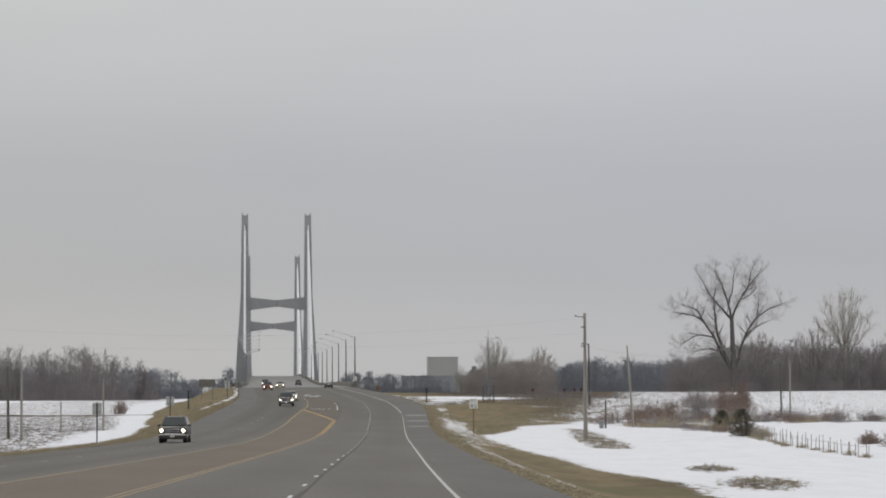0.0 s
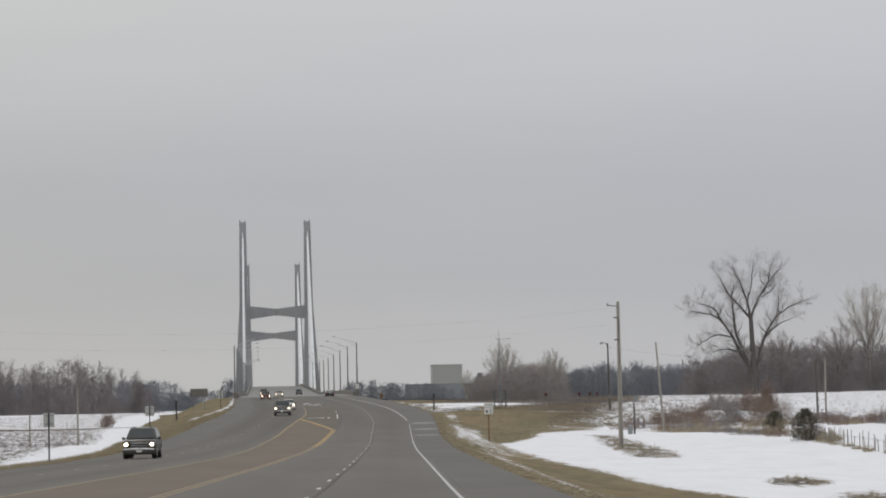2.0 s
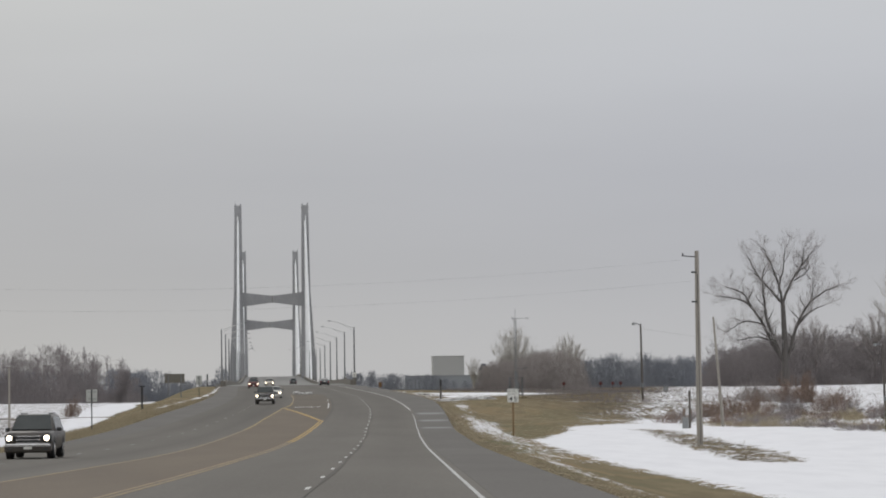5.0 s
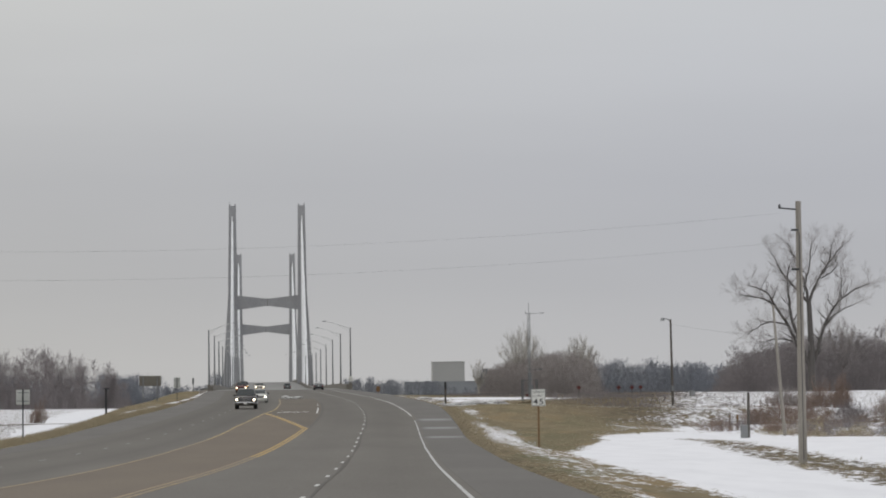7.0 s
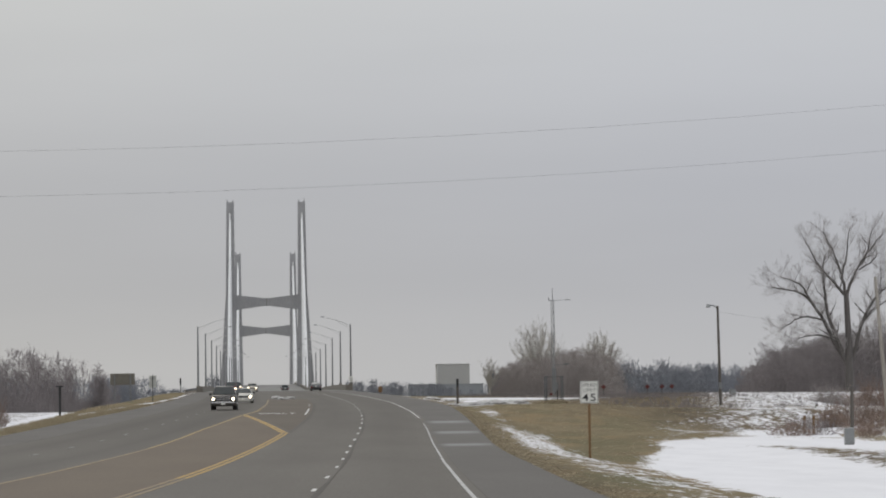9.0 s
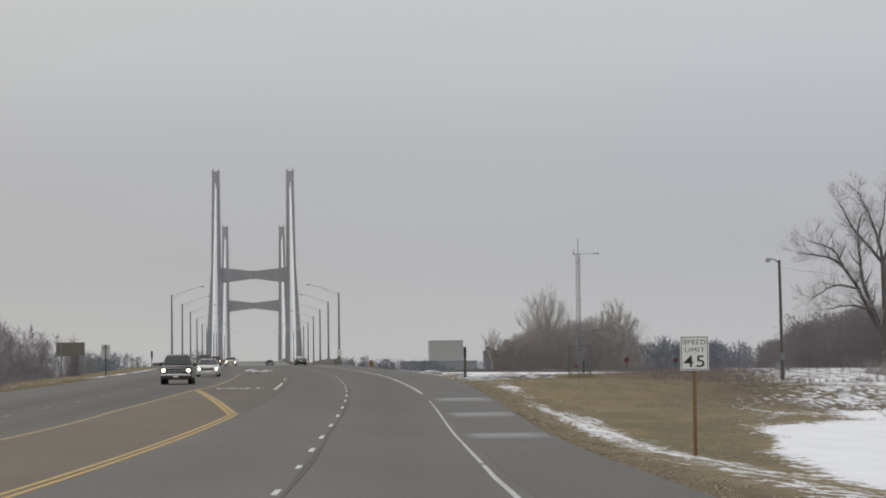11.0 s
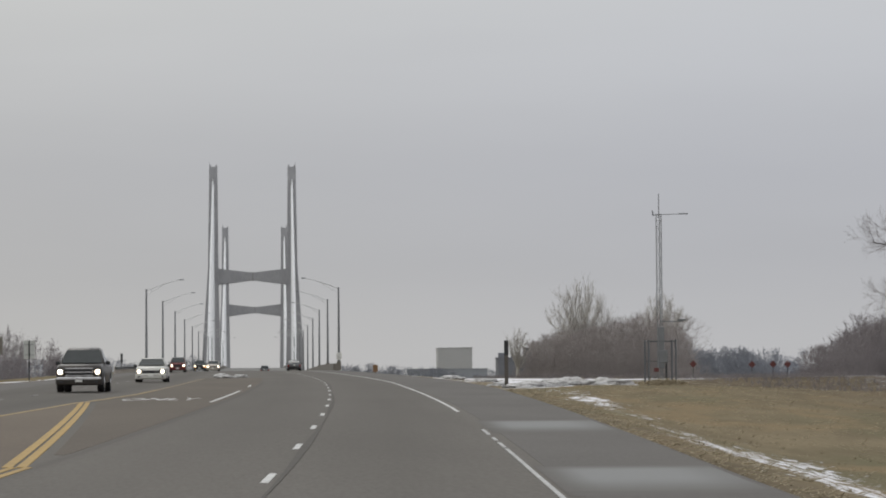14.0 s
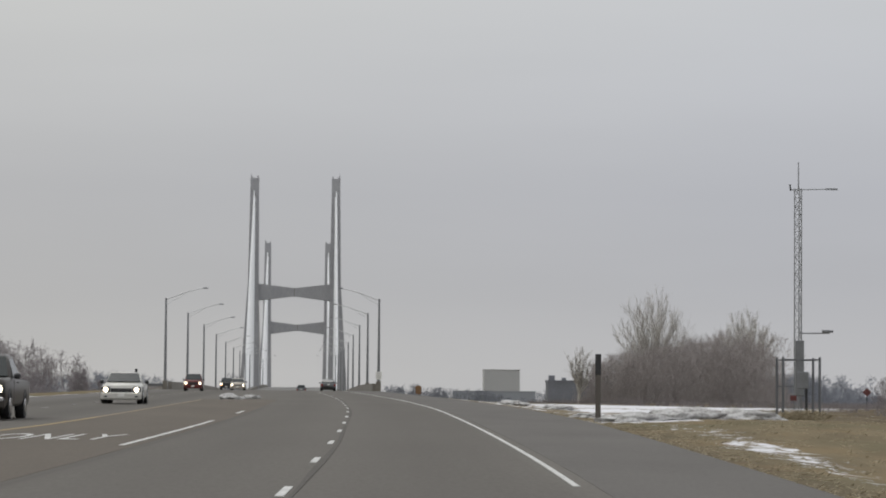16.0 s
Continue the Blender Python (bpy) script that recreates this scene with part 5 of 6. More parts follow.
def guide_sign(x, y, top):
    z = float(ground_z(x, y)) - 0.05
    h = top - z
    s = thing("guide_sign", x, y, z, label="wide grey guide sign seen from behind, on two steel posts", category="road sign")
    for dx in (-0.85, 0.85):
        bm = bmesh.new()
        box(bm, 0.14, 0.12, h - 0.2, dx, 0, 0, bevel=0.02)
        part("post", bm, M_GALV, s)
    bm = bmesh.new()
    box(bm, 2.65, 0.03, 1.25, 0, 0.08, h - 1.25, bevel=0.01)
    panel = part("panel", bm, M_PANELBACK, s, "dull brown-grey panel back")
    for dz in (0.2, 0.62, 1.04):
        bm = bmesh.new()
        box(bm, 2.5, 0.05, 0.07, 0, 0.035, h - 1.25 + dz)
        part("brace", bm, M_PANELBACK, panel)
    return s


guide_sign(-16.9, 459.0, 3.95)
cross_post = marker_post(-18.0, 380.5, 2.5, M_DARKSTEEL, "slim dark roadside marker post with a short crosspiece")
part("crosspiece", box(bmesh.new(), 0.6, 0.06, 0.1, 0, 0, 2.45, bevel=0.01), M_DARKSTEEL, cross_post)


def slim_mast(x, y, top):
    z = float(ground_z(x, y)) - 0.05
    s = thing("slim_post", x, y, z, label="tall slim dark post beside the bridge end", category="post")
    bm = bmesh.new()
    rod(bm, (0, 0, 0), (0, 0, top - z - 1.1), 0.07, 0.06, 8)
    part("post", bm, M_DARKSTEEL, s)
    bm = bmesh.new()
    box(bm, 0.3, 0.12, 1.2, 0, 0, top - z - 1.2, bevel=0.03)
    part("plate", bm, M_DARKSTEEL, s)
    return s


slim_mast(-15.9, 638.0, 5.4)


def end_marker(x, y, z1):
    z = float(ground_z(x, y)) - 0.03
    s = thing("end_marker", x, y, z, label="red diamond road-end marker on a thin post", category="road sign", group="red road-end markers")
    bm = bmesh.new()
    box(bm, 0.06, 0.05, z1 - z, 0, 0, 0)
    part("post", bm, M_DARKSTEEL, s)
    bm = bmesh.new()
    box(bm, 0.46, 0.015, 0.46, 0, 0, -0.23, m=pose(0, -0.04, z1 - z, 0, 45, 0), bevel=0.004)
    part("panel", bm, M_REDCLOTH, s)
    return s


for x, y in ((39.9, 495.0), (46.4, 503.0), (48.1, 502.0), (49.2, 501.0)):
    end_marker(x, y, 2.05)


def barrier_marker(x, y):
    z = float(ground_z(x, y)) - 0.03
    s = thing("object_marker", x, y, z, label="dull orange-brown object marker panel on a post", category="road sign")
    bm = bmesh.new()
    box(bm, 0.1, 0.1, 3.2 - z, 0, 0, 0)
    part("post", bm, M_POST, s)
    bm = bmesh.new()
    box(bm, 0.6, 0.03, 0.85, 0, -0.07, 2.25 - z, bevel=0.01)
    part("panel", bm, material("orange_brown_panel", (0.22, 0.12, 0.055), (0.15, 0.085, 0.04), rough=0.6), s)
    return s


barrier_marker(16.4, 588.0)


def cabinet_box(x, y):
    z = float(ground_z(x, y)) - 0.03
    s = thing("utility_pedestal", x, y, z, label="pale grey metal utility pedestal in the snow", category="utility box")
    bm = bmesh.new()
    box(bm, 0.42, 0.36, 0.78, 0, 0, 0, bevel=0.03)
    part("body", bm, M_ALU, s)
    bm = bmesh.new()
    box(bm, 0.47, 0.41, 0.12, 0, 0, 0.76, bevel=0.03, taper=0.85)
    part("cap", bm, M_ALU, s)
    return s


cabinet_box(26.7, 288.0)
for k in range(2):
    stub = thing("timber_post", 34.1 + 0.62 * k, 337.4, float(ground_z(34.1 + 0.62 * k, 337.4)) - 0.05, label="short reddish-brown timber post at the edge of the scrub", category="post", group="short posts by the scrub")
    part("post", box(bmesh.new(), 0.16, 0.15, 1.25, 0, 0, 0, bevel=0.02), M_POST, stub)
    part("cap", box(bmesh.new(), 0.18, 0.17, 0.04, 0, 0, 1.25, bevel=0.012), M_POLE, stub)
p = thing("timber_post", 27.5, 291.0, float(ground_z(27.5, 291.0)) - 0.05, label="dark weathered timber post", category="post")
part("post", rod(bmesh.new(), (0, 0, 0), (0.02, 0, 2.9), 0.1, 0.085, 8), M_BARK, p)
part("cap", rod(bmesh.new(), (0.02, 0, 2.9), (0.02, 0, 2.95), 0.1, 0.05, 8), M_DARKSTEEL, p)


M_CAGE = material("grey_painted_steel", (0.16, 0.166, 0.178), (0.115, 0.12, 0.13), rough=0.5, metal=0.4, scale=2.0, fine=8, bump=0.05)


def weather_mast(x, y):
    """A roadside weather station: a lattice mast in a small steel enclosure."""
    z = float(ground_z(x, y)) - 0.05
    t = thing("weather_mast", x, y, z, label="grey lattice weather mast inside a small steel enclosure", category="mast")
    feet = [(0.17 * math.cos(a), 0.17 * math.sin(a)) for a in (math.pi / 6, 5 * math.pi / 6, 3 * math.pi / 2)]
    for fx, fy in feet:
        part("mast_leg", rod(bmesh.new(), (fx, fy, 0), (fx, fy, 9.65), 0.026, 0.022, 6), M_ALU, t)
    bm = bmesh.new()
    for k in range(27):
        za, zb = 0.35 * k + 0.15, 0.35 * (k + 1) + 0.15
        for i in range(3):
            p0, p1 = feet[i], feet[(i + 1) % 3]
            if k % 2:
                p0, p1 = p1, p0
            rod(bm, (*p0, za), (*p1, zb), 0.013, 0.013, 4, False)
            rod(bm, (*feet[i], zb), (*feet[(i + 1) % 3], zb), 0.01, 0.01, 4, False)
    part("lattice", bm, M_ALU, t)
    part("antenna", rod(bmesh.new(), (0, 0, 9.55), (0, 0, 10.75), 0.03, 0.02, 6), M_GALV, t)
    bm = bmesh.new()
    rod(bm, (-0.32, 0, 9.58), (1.55, 0, 9.63), 0.025, 0.015, 6)
    boom = part("boom", bm, M_GALV, t)
    part("wind_vane", box(bmesh.new(), 0.5, 0.03, 0.07, 1.4, 0, 9.59), M_GALV, boom)
    part("wind_cup", rod(bmesh.new(), (-0.32, 0, 9.53), (-0.36, 0, 9.81), 0.04, 0.03, 6), M_DARKSTEEL, boom)
    bm = bmesh.new()
    rod(bm, (0.0, -0.15, 3.6), (1.3, -0.15, 3.62), 0.035, 0.03, 6)
    arm = part("sensor_arm", bm, M_GALV, t)
    part("sensor", box(bmesh.new(), 0.32, 0.1, 0.12, 1.12, -0.15, 3.63, bevel=0.02), M_GALV, arm)
    part("sensor", box(bmesh.new(), 0.16, 0.08, 0.1, 1.36, -0.15, 3.64, bevel=0.02), M_GALV, arm)
    part("cabinet", box(bmesh.new(), 0.34, 0.25, 2.3, 0.02, -0.2, 1.0, bevel=0.02), M_GALV, t, "grey equipment cabinet")
    part("cabinet", box(bmesh.new(), 0.5, 0.3, 0.7, 0.12, -0.22, 1.3, bevel=0.02), M_GALV, t, "grey equipment box")
    part("warning_plate", box(bmesh.new(), 0.26, 0.02, 0.22, -0.35, -0.84, 0.8), M_REDCLOTH, t)
    for cx in (-0.76, 0.76):
        for cy in (-0.76, 0.76):
            part("fence_post", rod(bmesh.new(), (cx, cy, 0), (cx, cy, 2.6), 0.055, 0.055, 8), M_CAGE, t)
        part("rail", rod(bmesh.new(), (cx, -0.76, 2.5), (cx, 0.76, 2.5), 0.03, 0.03, 6), M_CAGE, t)
    for cy in (-0.76, 0.76):
        part("rail", rod(bmesh.new(), (-0.76, cy, 2.5), (0.76, cy, 2.5), 0.03, 0.03, 6), M_CAGE, t)
    for cz in (0.5, 1.4):
        part("rail", rod(bmesh.new(), (-0.76, 0.76, cz), (0.76, 0.76, cz), 0.022, 0.022, 6), M_CAGE, t)
    part("conduit", rod(bmesh.new(), (0.3, -0.25, 0), (0.3, -0.25, 1.95), 0.06, 0.05, 8), M_DARKSTEEL, t, "dark upright conduit")
    return t


weather_mast(25.15, 411.6)
bush(25.0, 410.4, 0.5, 2.4, 97, M_STRAW, "clump of dry weeds round the mast enclosure", count=150, rad=0.012)


def field_fence(way, y0, y1):
    """A low farm fence of thin stakes with wire between."""
    x = way(y0)
    t = thing("farm_fence", x, y0, float(ground_z(x, y0)), label="low farm fence of thin stakes and wire in snow", category="fence")
    inv = Vector((x, y0, float(ground_z(x, y0))))
    last = None
    r = np.random.RandomState(5)
    for y in np.arange(y0, y1, 1.15):
        x = way(y)
        z = float(ground_z(x, y)) - 0.1
        h = r.uniform(0.75, 1.1)
        px = x + r.normal(0, 0.05)
        part("stake", rod(bmesh.new(), Vector((px, y, z)) - inv, Vector((px + r.normal(0, 0.04), y, z + h)) - inv, 0.028, 0.022, 5), M_POLE, t)
        here = Vector((px, y, z + 0.68)) - inv
        if last is not None:
            part("strand", rod(bmesh.new(), last, here, 0.008, 0.008, 3, False), M_WIRE, t)
        last = here
    return t


field_fence(lambda y: float(np.interp(y, [150, 160, 172, 184, 200], [24.75, 24.7, 24.8, 25.5, 26.9])), 152.0, 201.0)
for k in range(11):
    bush(24.75 + 0.1 * math.sin(k * 2.1) + max(0.0, k - 5) * 0.36, 153 + 4.6 * k, 0.32 + 0.1 * math.sin(k * 1.7), 0.8, 210 + k, M_STRAW, "low straw-coloured grass along a farm fence", count=60, rad=0.006)


def snow_heap(x, y, w, d, h, seed, label="heap of dirty ploughed snow", base=None):
    """A lumpy mound of ploughed snow."""
    r = np.random.RandomState(seed)
    bm = bmesh.new()
    bmesh.ops.create_icosphere(bm, subdivisions=4, radius=1.0)
    off = Vector(r.uniform(0, 50, 3))
    for v in bm.verts:
        k = 1 + 0.35 * noise.noise(v.co * 1.7 + off) + 0.25 * noise.noise(v.co * 4.5 + off) + 0.16 * noise.noise(v.co * 11 + off)
        v.co = Vector((v.co.x * w / 2 * k, v.co.y * d / 2 * k, max(v.co.z * h * k, -0.15)))
    t = thing("snow_heap", x, y, (float(ground_z(x, y)) if base is None else base) - 0.02, label=label, category="snow heap")
    part("mound", bm, M_DIRTYSNOW, t, smooth=True)
    return t


M_DIRTYSNOW = material("dirty_ploughed_snow", (0.52, 0.515, 0.51), (0.27, 0.26, 0.25), rough=0.9, scale=1.6, fine=5, bump=0.6, contrast=1.8)
for x, y, w, d, h, sd in ((15.6, 388, 2.4, 3.0, 0.3, 1), (17.6, 390, 2.6, 3.4, 0.38, 2), (19.6, 391, 2.6, 3.4, 0.34, 3), (14.9, 397, 1.2, 2.4, 0.18, 4), (17.2, 436, 2.0, 4, 0.22, 5), (16.4, 455, 1.8, 4, 0.25, 6)):
    snow_heap(x, y, w, d, h, sd)
for x, y, w, d, h, sd in ((0.4, 463, 1.4, 5, 0.22, 8), (1.4, 470, 1.1, 5, 0.25, 9), (-0.2, 476, 1.1, 5, 0.28, 10)):
    snow_heap(x, y, w, d, h, sd, "heap of dirty ploughed snow on the median", float(rise(y)))

# ---- far buildings ----


def block_building(name, x, y, w, d, top, label, mat, roof_units=()):
    z = float(ground_z(x, y)) - 0.2
    b = thing(name, x, y, z, label=label, category="building")
    h = top - z
    part("wall", box(bmesh.new(), w, d, h, 0, 0, 0), mat, b)
    part("roof", box(bmesh.new(), w + 0.5, d + 0.5, 0.45, 0, 0, h), mat, b)
    for k in range(int(w // 4)):
        part("panel_rib", box(bmesh.new(), 0.25, 0.08, h * 0.97, -w / 2 + 2 + 4 * k, -d / 2 - 0.04, 0), mat, b)
    for ux, uw, uh in roof_units:
        part("roof_unit", box(bmesh.new(), uw, uw, uh, ux, 0, h + 0.45, bevel=0.1), M_WALLDARK, b)
    return b


block_building("warehouse", 118.3, 1933.0, 20.6, 16, 26.4, "pale grey windowless industrial block across the river", M_WALLPALE)
block_building("warehouse", 101.0, 1738.0, 42.0, 14, 12.2, "long low pale blue-grey industrial shed across the river", M_WALLBLUE)
block_building("pump_house", 89.8, 1206.0, 14.0, 10, 11.2, "dark blue-grey flat-roofed building with rooftop units", M_WALLDARK, ((-5.5, 2.0, 1.6), (3.5, 2.6, 3.2), (-1.5, 1.4, 0.9)))

# ---- vehicles ----


def heading(y):
    return -math.degrees(math.atan((line(y + 2) - line(y - 2)) / 4))


def shell(bm, rows):
    """A body panelled through cross-sections: rows of (y, half width, z low, z shoulder, z top, half width at top)."""
    rings = []
    for y, w, z0, z1, z2, wt in rows:
        pts = [(-w * 0.94, z0), (-w, z0 + 0.12), (-w, z1), (-wt, z2), (wt, z2), (w, z1), (w, z0 + 0.12), (w * 0.94, z0)]
        rings.append([bm.verts.new((px, y, pz)) for px, pz in pts])
    for a, b in zip(rings, rings[1:]):
        for i in range(8):
            bm.faces.new((a[i], a[(i + 1) % 8], b[(i + 1) % 8], b[i]))
    bm.faces.new(rings[0][::-1])
    bm.faces.new(rings[-1])
    bmesh.ops.recalc_face_normals(bm, faces=bm.faces)
    bmesh.ops.bevel(bm, geom=bm.edges[:], offset=0.06, segments=2, affect="EDGES", clamp_overlap=True)
    return bm


def slab(corners, d):
    """A thin pane through four corners, d thick along its normal."""
    bm = bmesh.new()
    a = [Vector(c) for c in corners]
    n = (a[1] - a[0]).cross(a[3] - a[0]).normalized() * d
    lo, hi = [bm.verts.new(c) for c in a], [bm.verts.new(c + n) for c in a]
    for i in range(4):
        bm.faces.new((lo[i], lo[(i + 1) % 4], hi[(i + 1) % 4], hi[i]))
    bm.faces.new(lo[::-1])
    bm.faces.new(hi)
    bmesh.ops.recalc_face_normals(bm, faces=bm.faces)
    return bm


def wheel(parent, x, y, r, w):
    bm = bmesh.new()
    rod(bm, (x - w / 2, y, r), (x + w / 2, y, r), r, r, 20)
    bmesh.ops.bevel(bm, geom=[e for e in bm.edges if abs(e.verts[0].co.x - e.verts[1].co.x) < 1e-4], offset=0.04, segments=1, affect="EDGES")
    tyre = part("wheel", bm, M_RUBBER, parent)
    s = 1 if x > 0 else -1
    bm = bmesh.new()
    rod(bm, (x + s * w * 0.3, y, r), (x + s * (w / 2 + 0.012), y, r), r * 0.62, r * 0.56, 16)
    part("rim", bm, M_CHROME, tyre)
    return tyre


def vehicle(name, x, y, body, cabin, length, width, wheel_r, coat, label, category, grille, lit=True, lamps=(0.62, 0.82), amber=True, turn=0.0, rails=False, chrome=True, bed=None):
    """A road vehicle with its front towards -y, from rows for its body and cabin."""
    t = thing(name, x, y, float(rise(y)) + 0.005, heading(y) + turn, label, category)
    part("body", shell(bmesh.new(), body), coat, t, smooth=True)
    cab = part("cabin", shell(bmesh.new(), cabin), coat, t, smooth=True)
    f, hw = body[0][0], width / 2
    (y0, w0, _, _, z0, t0), (y1, w1, _, _, z1, t1) = cabin[0], cabin[1]
    part("windscreen", slab([(-w0 * 0.9, y0 - 0.015, z0 + 0.05), (w0 * 0.9, y0 - 0.015, z0 + 0.05), (t1 * 0.95, y1 - 0.03, z1 - 0.03), (-t1 * 0.95, y1 - 0.03, z1 - 0.03)], 0.03), M_GLASS, cab)
    (y2, w2, _, _, z2, t2), (y3, w3, _, _, z3, t3) = cabin[-2], cabin[-1]
    part("rear_window", slab([(w3 * 0.86, y3 + 0.015, z3 + 0.06), (-w3 * 0.86, y3 + 0.015, z3 + 0.06), (-t2 * 0.9, y2 + 0.03, z2 - 0.08), (t2 * 0.9, y2 + 0.03, z2 - 0.08)], 0.03), M_GLASS, cab)
    for s in (-1, 1):
        part("side_window", slab([(s * (w1 + 0.012), y0 + 0.45, cabin[1][3] + 0.02), (s * (w2 + 0.012), y3 - 0.35, cabin[-2][3] + 0.02), (s * (t2 + 0.03), y2 - 0.15, z2 - 0.1), (s * (t1 + 0.03), y1 + 0.1, z1 - 0.1)], 0.01 * s), M_GLASS, cab)
        part("mirror", box(bmesh.new(), 0.2, 0.12, 0.16, s * (hw + 0.08), y0 + 0.45, cabin[1][3] - 0.02, bevel=0.04), M_BLACK, cab)
        zl, xl = lamps
        lamp = part("headlamp_housing", box(bmesh.new(), 0.36, 0.1, 0.24, s * (hw * xl), f - 0.03, zl - 0.12, bevel=0.03), M_DARKSTEEL, t)
        part("headlamp", rod(bmesh.new(), (s * hw * xl, f - 0.075, zl), (s * hw * xl, f - 0.11, zl), 0.11, 0.1, 14), M_HEAD if lit else M_CHROME, lamp)
        if amber:
            part("turn_lamp", box(bmesh.new(), 0.2, 0.05, 0.06, s * hw * xl, f - 0.06, zl - 0.22, bevel=0.01), M_AMBER if lit else M_TAIL, t)
        part("tail_lamp", box(bmesh.new(), 0.22, 0.06, 0.26, s * hw * 0.84, body[-1][0] + 0.01, body[-1][3] - 0.25, bevel=0.02), M_TAIL, t)
        for wy in (f + length * 0.17, f + length * 0.79):
            wheel(t, s * (hw - 0.13), wy, wheel_r, 0.29)
    gz, gh, gw = grille
    g = part("grille", box(bmesh.new(), gw, 0.07, gh, 0, f - 0.02, gz, bevel=0.02), M_BLACK, t)
    if chrome:
        for dz in (0.0, 0.44, 0.88):
            part("grille_bar", box(bmesh.new(), gw * 1.02, 0.05, gh * 0.15, 0, f - 0.06, gz + gh * dz, bevel=0.01), M_CHROME, g)
    bumper = part("bumper", box(bmesh.new(), width * 0.98, 0.24, 0.34, 0, f - 0.04, body[0][2] - 0.08, bevel=0.06), coat, t)
    if chrome:
        part("bumper_trim", box(bmesh.new(), width * 0.94, 0.06, 0.13, 0, f - 0.15, body[0][2] + 0.14, bevel=0.03), M_CHROME, bumper, "bright bumper strip")
    part("lower_intake", box(bmesh.new(), width * 0.6, 0.1, 0.12, 0, f - 0.08, body[0][2] - 0.06, bevel=0.02), M_BLACK, t)
    for s in (-1, 1):
        part("fog_lamp", box(bmesh.new(), 0.16, 0.06, 0.09, s * hw * 0.74, f - 0.14, body[0][2] + 0.02, bevel=0.02), M_DARKSTEEL, t)
        part("wiper", rod(bmesh.new(), (s * 0.3, y0 - 0.05, z0 + 0.07), (s * 0.3 - 0.5, y0 + (y1 - y0) * 0.12, z0 + (z1 - z0) * 0.12 + 0.02), 0.012, 0.008, 5), M_BLACK, cab)
        for wy in (f + length * 0.17, f + length * 0.79):
            part("wheel_arch", rod(bmesh.new(), (s * (hw - 0.2), wy, wheel_r * 1.14), (s * (hw + 0.008), wy, wheel_r * 1.14), wheel_r * 1.12, wheel_r * 1.12, 20), M_BLACK, t)
        part("door_handle", box(bmesh.new(), 0.03, 0.2, 0.04, s * (hw + 0.01), y1 + 0.45, cabin[1][3] - 0.14, bevel=0.01), M_BLACK, t)
        part("door_seam", box(bmesh.new(), 0.012, 0.012, cabin[1][3] - body[0][2] - 0.2, s * (hw - 0.001), y0 + 0.35, body[0][2] + 0.15), M_BLACK, t)
    part("licence_plate", box(bmesh.new(), 0.31, 0.015, 0.15, 0, f - 0.16, body[0][2] + 0.06), M_SIGN, t)
    part("licence_plate", box(bmesh.new(), 0.31, 0.015, 0.15, 0, body[-1][0] + 0.03, body[-1][2] + 0.35), M_SIGN, t)
    if rails:
        for s in (-1, 1):
            part("roof_rail", rod(bmesh.new(), (s * t1 * 0.8, y1 + 0.2, z1 + 0.05), (s * t1 * 0.8, y2 - 0.1, z1 + 0.05), 0.025, 0.025, 6), M_BLACK, t)
    if bed:
        part("bed_liner", box(bmesh.new(), bed[0], bed[1], 0.03, 0, bed[2], bed[3]), M_BLACK, t)
    return t


PAINT_DARK = paint("dark_bronze_paint", (0.04, 0.034, 0.029))
PAINT_BLACK = paint("black_paint", (0.02, 0.022, 0.023))
PAINT_BROWN = paint("brown_grey_paint", (0.06, 0.052, 0.046))
PAINT_WHITE = paint("off_white_paint", (0.56, 0.55, 0.51), 0.0)
PAINT_RED = paint("dark_red_paint", (0.12, 0.018, 0.016))
PAINT_TAN = paint("pale_tan_paint", (0.42, 0.38, 0.32))
PAINT_GREY = paint("grey_paint", (0.12, 0.125, 0.13))

PICKUP_BODY = [(-2.85, 0.92, 0.36, 0.86, 1.06, 0.86), (-2.65, 0.99, 0.34, 1.0, 1.16, 0.92), (-1.3, 1.0, 0.36, 1.08, 1.22, 0.95), (2.75, 1.0, 0.42, 1.08, 1.16, 0.98), (2.9, 0.97, 0.45, 1.0, 1.12, 0.95)]
PICKUP_CAB = [(-1.35, 0.95, 0.9, 1.12, 1.19, 0.88), (-0.62, 0.95, 0.9, 1.2, 1.84, 0.74), (-0.3, 0.95, 0.9, 1.2, 1.93, 0.68), (0.7, 0.95, 0.9, 1.2, 1.92, 0.70), (1.05, 0.93, 0.9, 1.12, 1.2, 0.86)]
SUV_BODY = [(-2.3, 0.86, 0.33, 0.78, 0.98, 0.78), (-2.1, 0.92, 0.32, 0.9, 1.06, 0.86), (-1.0, 0.93, 0.34, 0.98, 1.10, 0.88), (2.2, 0.93, 0.40, 1.0, 1.1, 0.9), (2.35, 0.89, 0.45, 0.9, 1.0, 0.86)]
SUV_CAB = [(-1.1, 0.87, 0.8, 1.02, 1.08, 0.82), (-0.35, 0.87, 0.8, 1.08, 1.72, 0.68), (1.9, 0.87, 0.8, 1.08, 1.74, 0.68), (2.25, 0.87, 0.8, 1.05, 1.12, 0.8)]
CAR_BODY = [(-2.38, 0.84, 0.24, 0.6, 0.76, 0.78), (-2.2, 0.92, 0.21, 0.68, 0.84, 0.84), (-0.9, 0.94, 0.24, 0.80, 0.95, 0.88), (1.9, 0.94, 0.26, 0.86, 0.98, 0.86), (2.38, 0.86, 0.32, 0.80, 0.92, 0.78)]
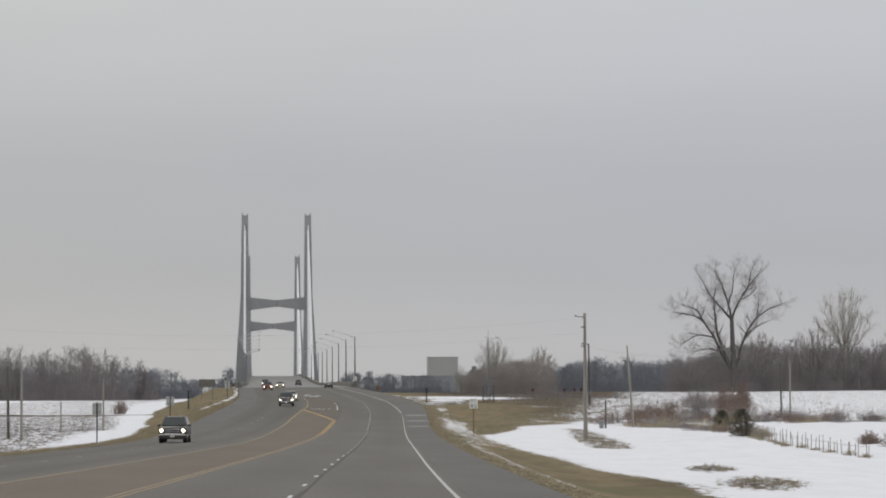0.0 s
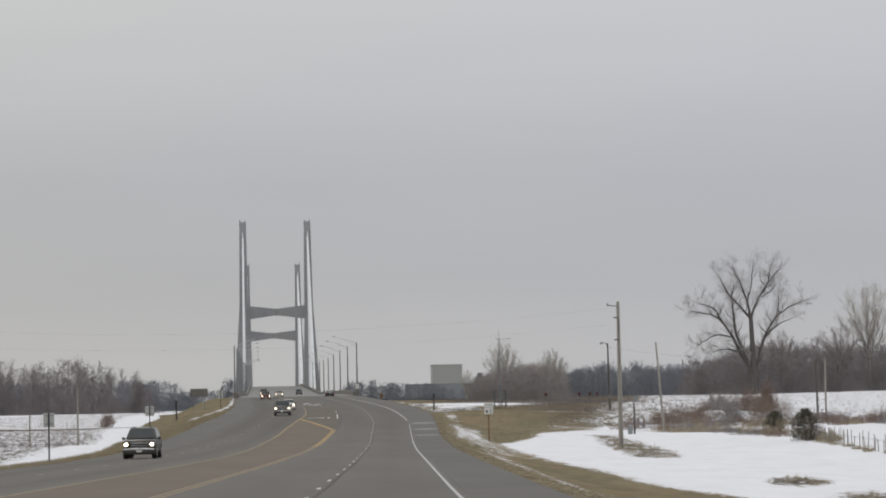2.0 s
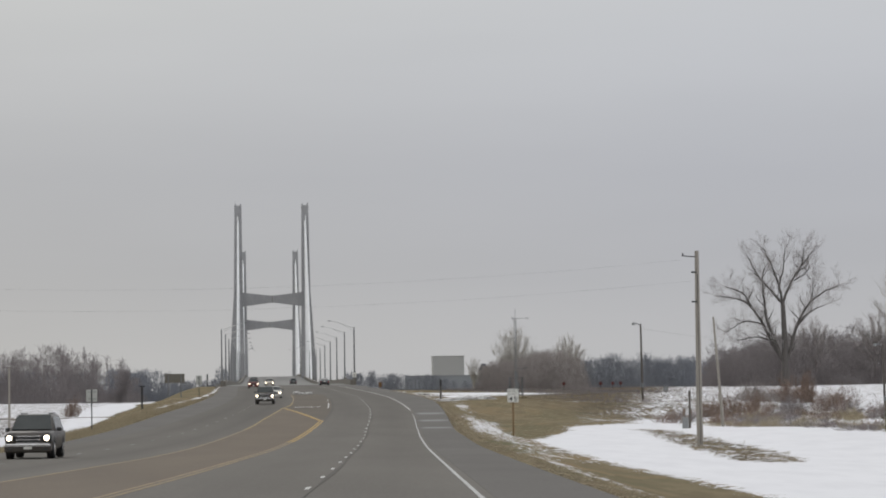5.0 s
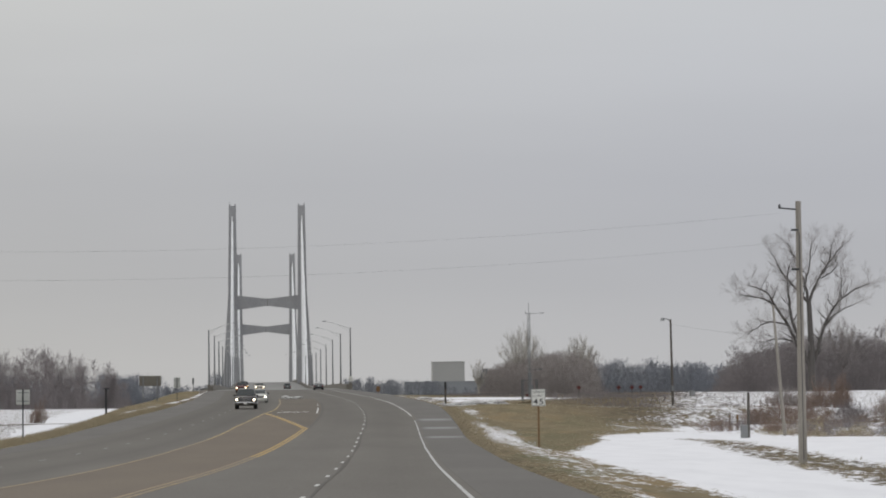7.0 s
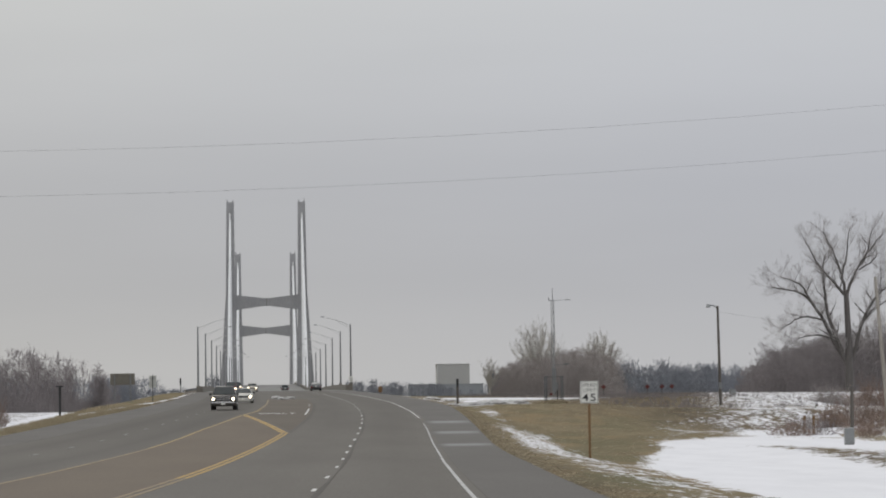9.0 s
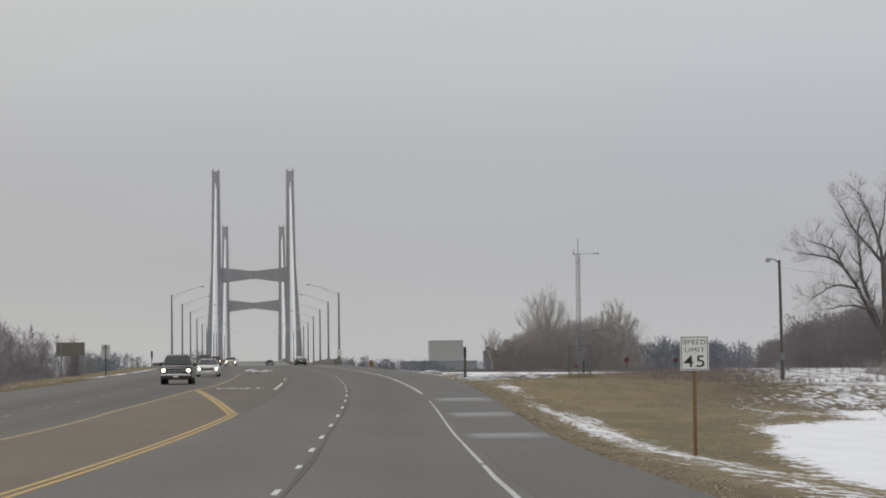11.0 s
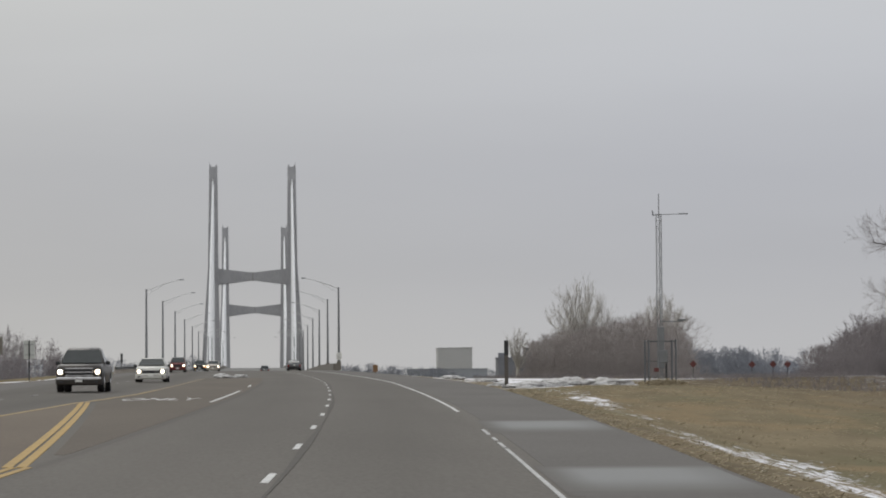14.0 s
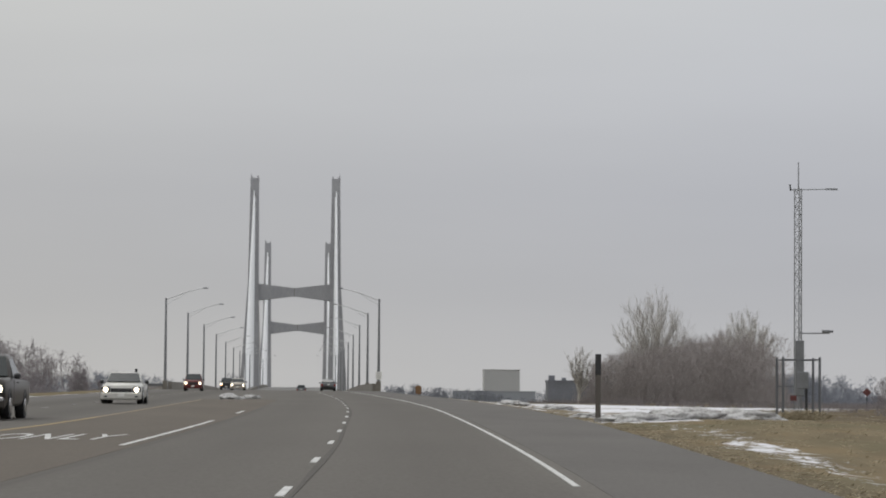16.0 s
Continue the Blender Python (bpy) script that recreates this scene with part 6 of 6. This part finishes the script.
CAR_CAB = [(-0.85, 0.86, 0.7, 0.88, 0.94, 0.82), (-0.15, 0.86, 0.7, 0.93, 1.41, 0.66), (0.25, 0.86, 0.7, 0.94, 1.45, 0.64), (0.85, 0.86, 0.7, 0.95, 1.43, 0.64), (1.75, 0.86, 0.7, 0.92, 0.99, 0.8)]

vehicle("pickup_truck", -4.8, 380.0, PICKUP_BODY, PICKUP_CAB, 5.75, 2.0, 0.40, PAINT_DARK, "dark bronze-grey pickup truck with lit headlights and chrome grille", "pickup truck", (0.66, 0.36, 1.15), lamps=(0.86, 0.80), amber=False, bed=(1.7, 1.7, 2.0, 1.165))
vehicle("sport_utility_vehicle", -14.2, 190.0, SUV_BODY, SUV_CAB, 4.65, 1.86, 0.38, PAINT_BROWN, "dark brown-grey sport utility vehicle with lit headlights", "car", (0.6, 0.3, 0.9), lamps=(0.82, 0.78), rails=True, amber=False)
vehicle("coupe", -3.6, 426.0, CAR_BODY, CAR_CAB, 4.76, 1.88, 0.34, PAINT_WHITE, "off-white coupe with dark grille and lit headlights", "car", (0.44, 0.24, 0.95), lamps=(0.62, 0.74), chrome=False, amber=False)
vehicle("sedan", -6.6, 580.0, SUV_BODY, SUV_CAB, 4.65, 1.86, 0.36, PAINT_RED, "dark red car with lit headlights", "car", (0.58, 0.28, 0.9), lamps=(0.76, 0.76), chrome=False)
vehicle("sedan", -3.6, 640.0, CAR_BODY, CAR_CAB, 4.76, 1.86, 0.34, PAINT_TAN, "pale tan car with lit headlights", "car", (0.42, 0.22, 0.9), lamps=(0.62, 0.74), chrome=False)
vehicle("sport_utility_vehicle", -6.8, 705.0, SUV_BODY, SUV_CAB, 4.65, 1.86, 0.36, PAINT_BLACK, "black sport utility vehicle with lit headlights", "car", (0.6, 0.28, 0.9), lamps=(0.8, 0.76), chrome=False)
vehicle("sedan", 7.4, 640.0, CAR_BODY, CAR_CAB, 4.76, 1.86, 0.34, PAINT_GREY, "dark grey car driving away from view", "car", (0.42, 0.22, 0.9), lit=False, lamps=(0.62, 0.74), turn=180, chrome=False)
vehicle("sedan", 3.7, 860.0, SUV_BODY, SUV_CAB, 4.65, 1.86, 0.36, PAINT_GREY, "dark grey car driving away from view", "car", (0.58, 0.28, 0.9), lit=False, lamps=(0.76, 0.76), turn=180, chrome=False)
